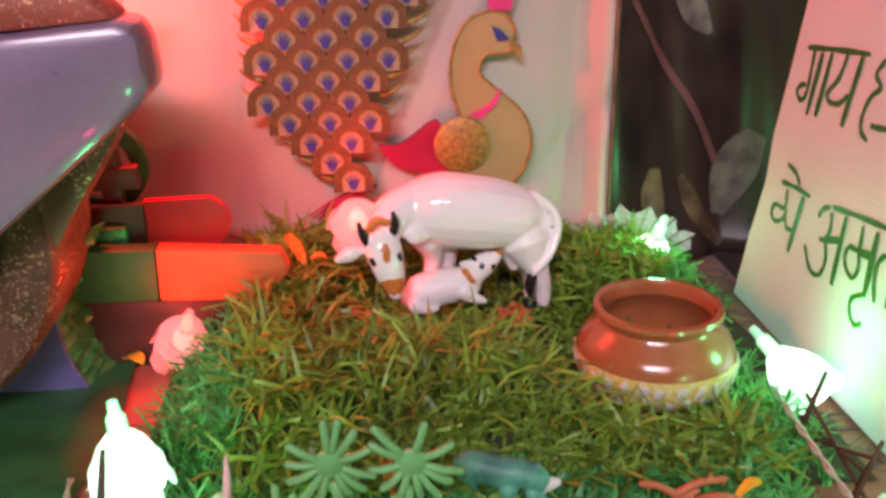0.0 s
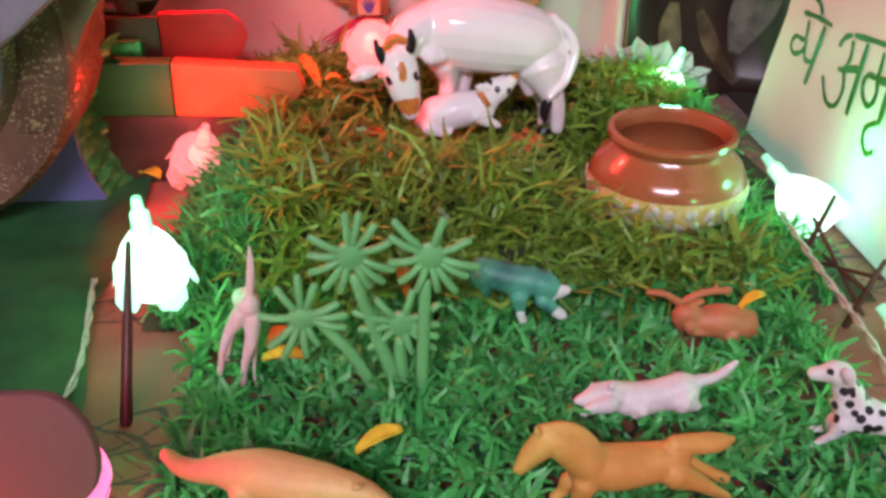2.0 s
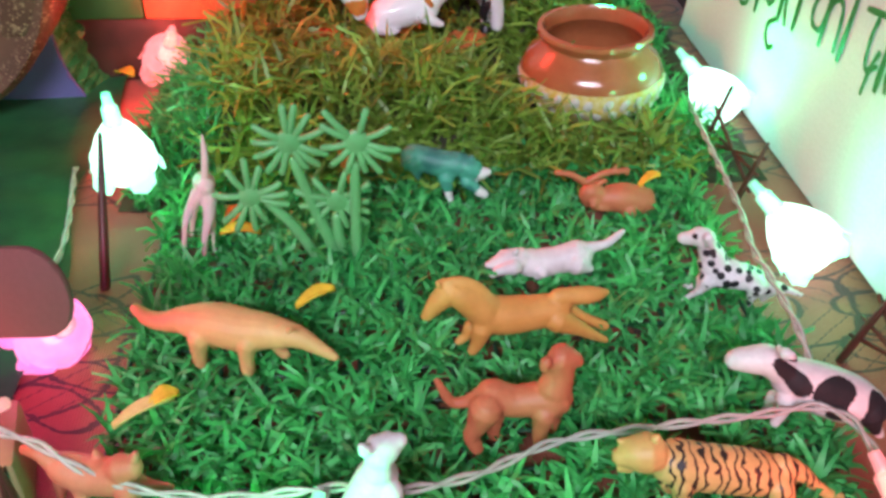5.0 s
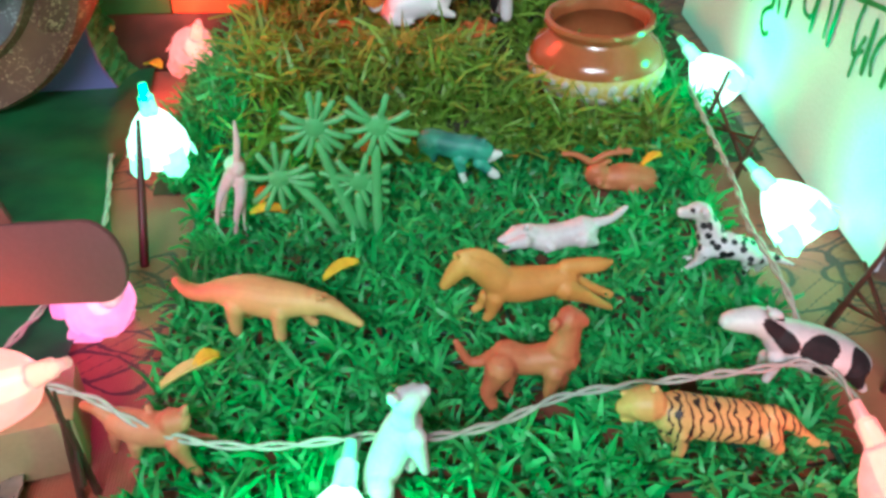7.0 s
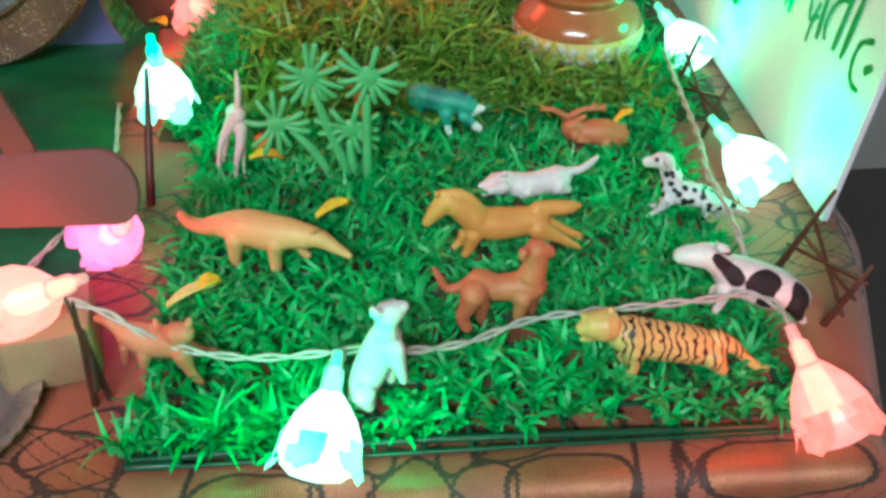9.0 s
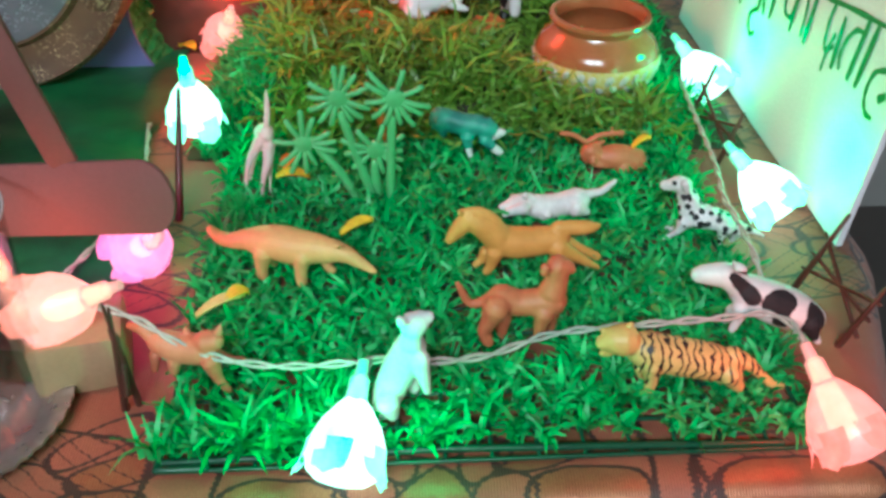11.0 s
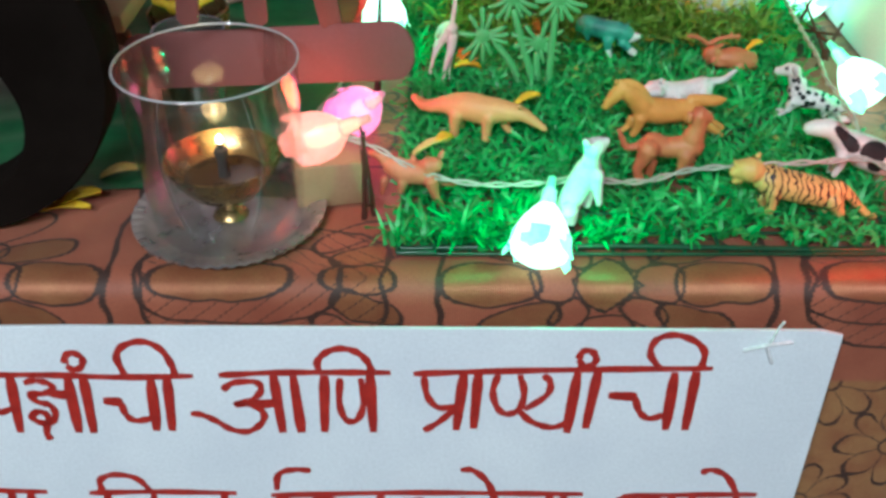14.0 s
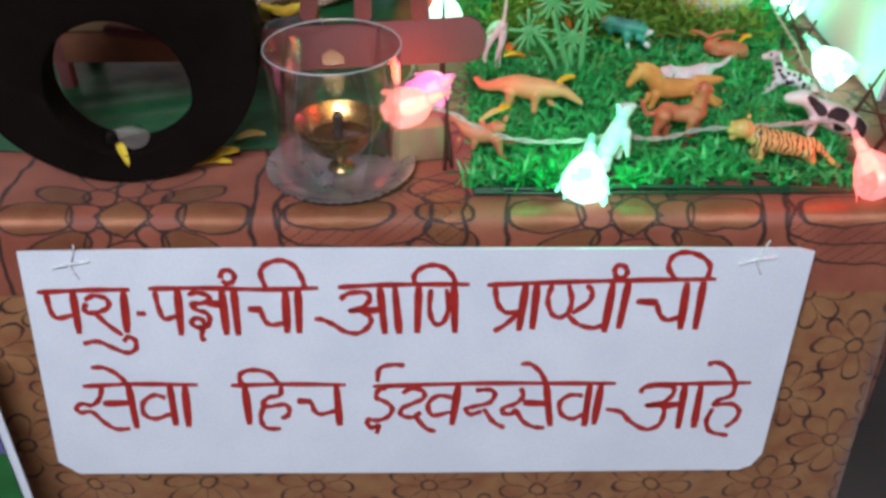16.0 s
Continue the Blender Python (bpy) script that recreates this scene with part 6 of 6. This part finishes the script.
# ---- oil lamp in its glass ----
def oil_lamp():
    d = empty("oil_lamp", pose(-0.1005, 0.040, 0.0005), "brass oil lamp burning on a steel plate inside a glass chimney", "oil lamp")
    plate = lathe_bm([(0.0001, 0.0022), (0.040, 0.002), (0.044, 0.0030), (0.0475, 0.0050), (0.0515, 0.0068), (0.0565, 0.0072), (0.0562, 0.0052), (0.0500, 0.0040), (0.044, 0.0005), (0.0001, 0.0003)], 240)
    for v in plate.verts:
        r = math.hypot(v.co.x, v.co.y)
        if r > 0.047:
            v.co.z += 0.0006 * (r - 0.047) / 0.009 * math.cos(48 * math.atan2(v.co.y, v.co.x))
    part("plate", plate, M["steel"], d, "steel plate with a crimped rim")
    part("cup", lathe_bm([(0.0001, 0.003), (0.0105, 0.003), (0.0095, 0.005), (0.0050, 0.008), (0.0046, 0.012), (0.009, 0.0155), (0.0205, 0.0215), (0.028, 0.031), (0.0325, 0.040), (0.0335, 0.0425), (0.0325, 0.0428),
                          (0.031, 0.040), (0.027, 0.033), (0.018, 0.0245), (0.0001, 0.0225)], 48), M["brass"], d, "footed brass cup")
    part("oil", lathe_bm([(0.0001, 0.0295), (0.0232, 0.0295), (0.0001, 0.0293)], 36), M["oil"], d, "dark oil")
    part("wick_holder", lathe_bm([(0.0001, 0.0225), (0.0038, 0.024), (0.0028, 0.040), (0.0042, 0.044), (0.0038, 0.047), (0.0022, 0.048), (0.0018, 0.051), (0.0001, 0.0515)], 16), M["wick"], d, "charred wick")
    part("flame", lathe_bm([(0.0001, 0.0505), (0.0017, 0.0515), (0.0020, 0.0530), (0.0012, 0.0550), (0.0001, 0.0568)], 14), M["flame"], d, "small flame")
    glass = lathe_bm([(0.0435, 0.0030), (0.0450, 0.020), (0.0468, 0.060), (0.0482, 0.0985), (0.0488, 0.1005), (0.0484, 0.1012), (0.0474, 0.0995), (0.0460, 0.060), (0.0442, 0.020), (0.0427, 0.0030)], 64)
    g = part("chimney", glass, M["glass"], d, "clear glass cylinder")
    g.visible_shadow = False
    # opaque pale ring: the highlight along the glass lip, put into its colour
    tubes_ob("rim", [([(0.0486 * math.cos(a), 0.0486 * math.sin(a), 0.1012) for a in np.linspace(0, 2 * math.pi, 49)], 0.0007)], M["rim_shine"], d, "pale ring painting the highlight on the glass lip", 6)
    bulb_lamp((-0.1005, 0.040, 0.060), (1.0, 0.62, 0.28), 0.02)


oil_lamp()
b = part("tan_block", box_bm(0.042, 0.036, 0.030, 0.003), M["block"], None, "tan card block under a lit flower lamp", True, "block")
b.matrix_world = pose(-0.045, 0.068, 0.0155, 0, 0, 12)


# ---- cart of painted sticks ----
def stick_bm(length, width, thick, m):
    pts, r = [], width / 2
    for a in np.linspace(-math.pi / 2, math.pi / 2, 12):
        pts.append((length / 2 - r * 0.8 + r * 0.8 * math.cos(a), r * math.sin(a)))
    for a in np.linspace(math.pi / 2, 3 * math.pi / 2, 12):
        pts.append((-length / 2 + r * 0.8 + r * 0.8 * math.cos(a), r * math.sin(a)))
    return prism_bm(pts, thick, 0.0006, m)


def cart():
    c = empty("stick_cart", pose(0, 0, 0), "toy bullock cart of flat brown painted sticks", "toy cart")

    def bar(name, a, b, width, lean):
        a, b = Vector(a), Vector(b)
        d = (a - b).normalized()
        back = (Vector((0, 1, 0)) - d * d.y).normalized()
        turn = Matrix((d, back, d.cross(back))).transposed().to_4x4()
        part(name, stick_bm((a - b).length, width, 0.003, Matrix.Translation((a + b) / 2) @ turn @ pose(0, 0, 0, lean, 0, 0)), M["brown_wood"], c)

    bar("front_bar", (0.0088, 0.0700, 0.0935), (-0.1720, 0.1120, 0.0660), 0.0335, -12)
    bar("side_bar", (-0.0499, 0.0581, 0.2043), (-0.0379, 0.0849, 0.0991), 0.013, 0)
    bar("side_bar", (-0.0761, 0.0685, 0.2001), (-0.0829, 0.0953, 0.0967), 0.013, 0)
    bar("side_bar", (-0.1056, 0.0787, 0.1976), (-0.1266, 0.1055, 0.0926), 0.013, 0)
    tubes_ob("prop", [([(-0.156, 0.112, 0.0), (-0.156, 0.112, 0.068)], 0.004)], M["brown_wood"], c, "", 8)
    tubes_ob("axle", [([(-0.262, 0.062, 0.105), (-0.166, 0.116, 0.070)], 0.005)], M["brown_wood"], c, "", 8)


cart()


def wheel(m, label):
    """Thick ring whose opening sits low."""
    w = empty("cart_wheel", m, label, "wheel")
    bm, n, t = bmesh.new(), 72, 0.017
    prof = [(0.0, -t + 0.002), (0.04, -t), (0.96, -t), (1.0, -t + 0.003), (1.0, t - 0.003), (0.96, t), (0.04, t), (0.0, t - 0.002)]
    rings = []
    for i in range(n):
        a = 2 * math.pi * i / n
        p = np.array((0.0510 * math.cos(a) + 0.004, 0.0510 * math.sin(a) - 0.031))
        q = np.array((0.1060 * math.cos(a), 0.1060 * math.sin(a)))
        rings.append([bm.verts.new((*(p + (q - p) * f)[:1], y, (p + (q - p) * f)[1])) for f, y in prof])
    for i in range(n):
        for j in range(8):
            bm.faces.new((rings[i][j], rings[(i + 1) % n][j], rings[(i + 1) % n][(j + 1) % 8], rings[i][(j + 1) % 8]))
    bmesh.ops.recalc_face_normals(bm, faces=bm.faces)
    part("rim", bm, M["black_wheel"], w)
    return w


wheel(pose(-0.2575, 0.040, 0.1065, 0, 0, 4), "thick matt black ring shaped wheel standing on the cloth")
lens = part("glass_disc", lathe_bm([(0.0001, 0.004), (0.014, 0.0035), (0.018, 0.001), (0.018, -0.001), (0.0001, -0.001)], 30), M["glass"], None, "small clear glass dish inside the black wheel", True, "dish")
lens.matrix_world = pose(-0.262, 0.042, 0.0270, 8, 0, 0)
petal((-0.262, 0.028, 0.030), (-0.255, 0.020, 0.016), 0.003, M["yellow"], "yellow petal hanging on the black wheel")


# ---- decorated seat behind the cart ----
def seat():
    s = empty("decorated_seat", pose(0, 0, 0), "round brown glitter drum carrying a lavender slab", "seat")
    drum = lathe_bm([(0.0001, 0.016), (0.078, 0.016), (0.082, 0.010), (0.100, 0.010), (0.108, 0.016), (0.112, 0.010), (0.112, -0.05), (0.0001, -0.05)], 64, 0, 0, pose(-0.178, 0.375, 0.1125, 90, 0, 0))
    part("drum", drum, M["glitter_brown"], s, "brown glitter covered drum face")
    part("inset", lathe_bm([(0.0001, 0.0195), (0.070, 0.0190), (0.076, 0.0165), (0.076, 0.0100)], 48, 0, 0, pose(-0.178, 0.375, 0.1125, 90, 0, 0)), M["glitter_grey"], s, "grey lavender glitter inset")
    slab = [(-0.004, 0.188), (-0.006, 0.214), (-0.012, 0.222), (-0.07, 0.216), (-0.34, 0.205), (-0.34, 0.090), (-0.13, 0.090), (-0.082, 0.124), (-0.03, 0.166)]
    part("slab", prism_bm(slab, 0.046, 0.006, pose(0, 0.328, 0)), M["lavender"], s, "glossy lavender slab")
    part("topping", prism_bm([(-0.016, 0.221), (-0.07, 0.217), (-0.34, 0.206), (-0.34, 0.240), (-0.08, 0.246), (-0.03, 0.236)], 0.036, 0.004, pose(0, 0.334, 0)), M["glitter_red"], s, "rough red glitter topping")
    part("flare", prism_bm([(-0.020, 0.176), (-0.034, 0.180), (-0.090, 0.130), (-0.106, 0.060), (-0.090, 0.060), (-0.060, 0.116)], 0.030, 0.003, pose(0, 0.362, 0)), M["glitter_brown"], s, "brown glitter bracket")


seat()


def arch_slab():
    a = empty("arched_board", pose(0, 0.398, 0.0005), "violet board with a concave side edged in green foil", "board")
    curve = [(-0.0745, 0.0), (-0.0835, 0.020), (-0.0870, 0.045), (-0.0840, 0.070), (-0.0720, 0.093)]
    part("board", prism_bm([(-0.132, 0.0)] + [tuple(v) for v in smooth_line(curve, 5)] + [(-0.09, 0.112), (-0.132, 0.115)], 0.045, 0.001), M["violet"], a, "", False)
    verts, faces = [], []
    p = smooth_line(curve, 8)
    rng = np.random.default_rng(3)
    for k, (x, z) in enumerate(p):
        for j in range(4):
            verts.append((x + 0.0035 * j + rng.normal(0, 0.0016) * (j > 0), 0.002 + 0.011 * j + rng.normal(0, 0.002) * (j > 0), z + rng.normal(0, 0.001) * (j > 0)))
    for k in range(len(p) - 1):
        for j in range(3):
            faces.append((4 * k + j, 4 * k + j + 1, 4 * k + j + 5, 4 * k + j + 4))
    ob = mesh_ob("foil_edge", verts, faces, M["foil"], a, "crumpled green foil edging", False)
    mod = ob.modifiers.new("thick", "SOLIDIFY")
    mod.thickness = 0.0008


arch_slab()


def strips():
    """Coloured card strips stacked behind the lamp."""
    s1 = empty("coloured_strip", pose(0, 0.448, 0), "red painted stick with a rounded end and a dark shaft", "craft stick", "coloured strips")
    red = [(-0.042, 0.069), (-0.042, 0.100), (-0.002, 0.1005), (0.006, 0.095), (0.010, 0.085), (0.006, 0.075), (-0.002, 0.069)]
    part("red_end", prism_bm(red, 0.006, 0.001), M["stick_red"], s1, "red rounded end")
    part("shaft", prism_bm([(-0.13, 0.066), (-0.0425, 0.066), (-0.0425, 0.098), (-0.13, 0.098)], 0.005, 0.0006), M["dark_wood"], s1, "dark brown shaft")
    part("shelf", prism_bm([(-0.088, 0.072), (-0.052, 0.072), (-0.052, 0.086), (-0.088, 0.086)], 0.010, 0.002, pose(0, -0.008, 0)), M["foil"], s1, "grey green foil patch")
    s2 = empty("coloured_strip", pose(0, 0.422, 0), "ribbed card strip, half green and half orange", "craft stick", "coloured strips")
    part("green_half", prism_bm([(-0.085, 0.046), (-0.0345, 0.045), (-0.0335, 0.0775), (-0.085, 0.0785)], 0.014, 0.001), M["stick_green"], s2, "dark green ribbed half")
    part("orange_half", prism_bm([(-0.0335, 0.045), (0.030, 0.042), (0.044, 0.060), (0.040, 0.072), (-0.0330, 0.0775)], 0.014, 0.001, pose(0, 0.0002, 0)), M["stick_orange"], s2, "orange ribbed half")
    part("base", prism_bm([(-0.088, 0.0), (0.02, 0.0), (0.02, 0.042), (-0.088, 0.045)], 0.020, 0.001, pose(0, 0.004, 0)), M["dark_wood"], s2, "dark brown base strip")
    s3 = empty("dark_stand", pose(-0.062, 0.462, 0), "dark brown little stand with a green ring behind it", "stand")
    part("column", box_bm(0.012, 0.010, 0.15, 0.001, pose(0, 0, 0.076)), M["dark_wood"], s3)
    part("crossbar", box_bm(0.034, 0.010, 0.014, 0.001, pose(0, -0.002, 0.112)), M["dark_wood"], s3)
    part("ring", lathe_bm([(0.020, -0.004), (0.030, -0.004), (0.030, 0.004), (0.020, 0.004), (0.020, -0.004)], 36, 0, 0, pose(-0.010, 0.014, 0.115, 90, 0, 0)), M["stick_green"], s3, "green ring")


strips()


# ---- sheets and vessels on the dark side ----
def sheet():
    rng = np.random.default_rng(8)
    xs, ys = np.linspace(-0.56, -0.048, 60), np.linspace(0.062, 0.50, 60)
    verts = []
    for y in ys:
        for x in xs:
            e = 0.006 * math.sin(14 * y) + 0.004 * math.sin(40 * y)
            verts.append((x + (e if x > -0.06 else 0), y + (0.006 * math.sin(30 * x) if y < 0.065 else 0), 0.0016 + 0.0010 * (1 + math.sin(60 * x + 9 * math.sin(21 * y)) * math.cos(43 * y))))
    faces = [(j * 60 + i, j * 60 + i + 1, (j + 1) * 60 + i + 1, (j + 1) * 60 + i) for j in range(59) for i in range(59)]
    mesh_ob("green_sheet", verts, faces, M["satin_green"], None, "dark green leaf printed sheet spread on the table", True, "cloth")


sheet()


def vessels():
    v = empty("brass_basket", pose(-0.165, 0.245, 0.002), "small gold trimmed basket with banana shaped ornament", "ornament")
    part("bowl", lathe_bm([(0.0001, 0.0), (0.022, 0.001), (0.028, 0.02), (0.030, 0.045), (0.028, 0.046), (0.026, 0.02), (0.0001, 0.004)], 30, 0.02, 9), M["brass"], v, "ribbed brass bowl")
    tubes_ob("ornament", [(smooth_line([(-0.02, -0.01, 0.055), (0.0, -0.012, 0.050), (0.022, -0.01, 0.058)], 5), [0.003] * 3 + [0.005] * 5 + [0.003] * 3)], M["yellow"], v, "yellow curved ornament", 8)
    s = empty("steel_tumbler", pose(-0.150, 0.185, 0.002), "polished steel tumbler standing on the green sheet", "tumbler")
    part("cup", lathe_bm([(0.0001, 0.0), (0.019, 0.0), (0.022, 0.03), (0.025, 0.055), (0.0235, 0.055), (0.020, 0.03), (0.017, 0.003), (0.0001, 0.003)], 36), M["silver"], s)
    w = empty("wooden_stool", pose(-0.29, 0.22, 0.002), "low brown wooden stool behind the black wheel", "stool")
    part("seat", box_bm(0.20, 0.09, 0.014, 0.003, pose(0, 0, 0.062)), M["block"], w, "worn tan seat")
    part("apron", box_bm(0.20, 0.008, 0.030, 0.002, pose(0, -0.036, 0.0395)), M["stool_wood"], w)
    for x in (-0.065, 0.065):
        for y in (-0.034, 0.034):
            part("leg", box_bm(0.012, 0.012, 0.054, 0.002, pose(x, y, 0.027)), M["brown_wood"], w)


vessels()

side = empty("printed_card", pose(-0.425, -0.060, -0.105, 80, 0, 4), "white bordered picture card hanging on the tablecloth", "card")
part("border", prism_bm([(0.0, 0.0), (0.055, 0.0), (0.072, -0.20), (0.0, -0.20)], 0.002, 0.0004, pose(0, 0, 0, -90, 0, 0)), M["card"], side, "", False)
part("picture", prism_bm([(0.0, -0.005), (0.049, -0.005), (0.056, -0.085), (0.0, -0.085)], 0.0015, 0, pose(0, 0, 0.0026, -90, 0, 0)), M["violet"], side, "dark purple picture area", False)
part("lawn", prism_bm([(0.0, -0.086), (0.056, -0.086), (0.066, -0.195), (0.0, -0.195)], 0.0015, 0, pose(0, 0, 0.0026, -90, 0, 0)), M["stick_green"], side, "green picture area", False)
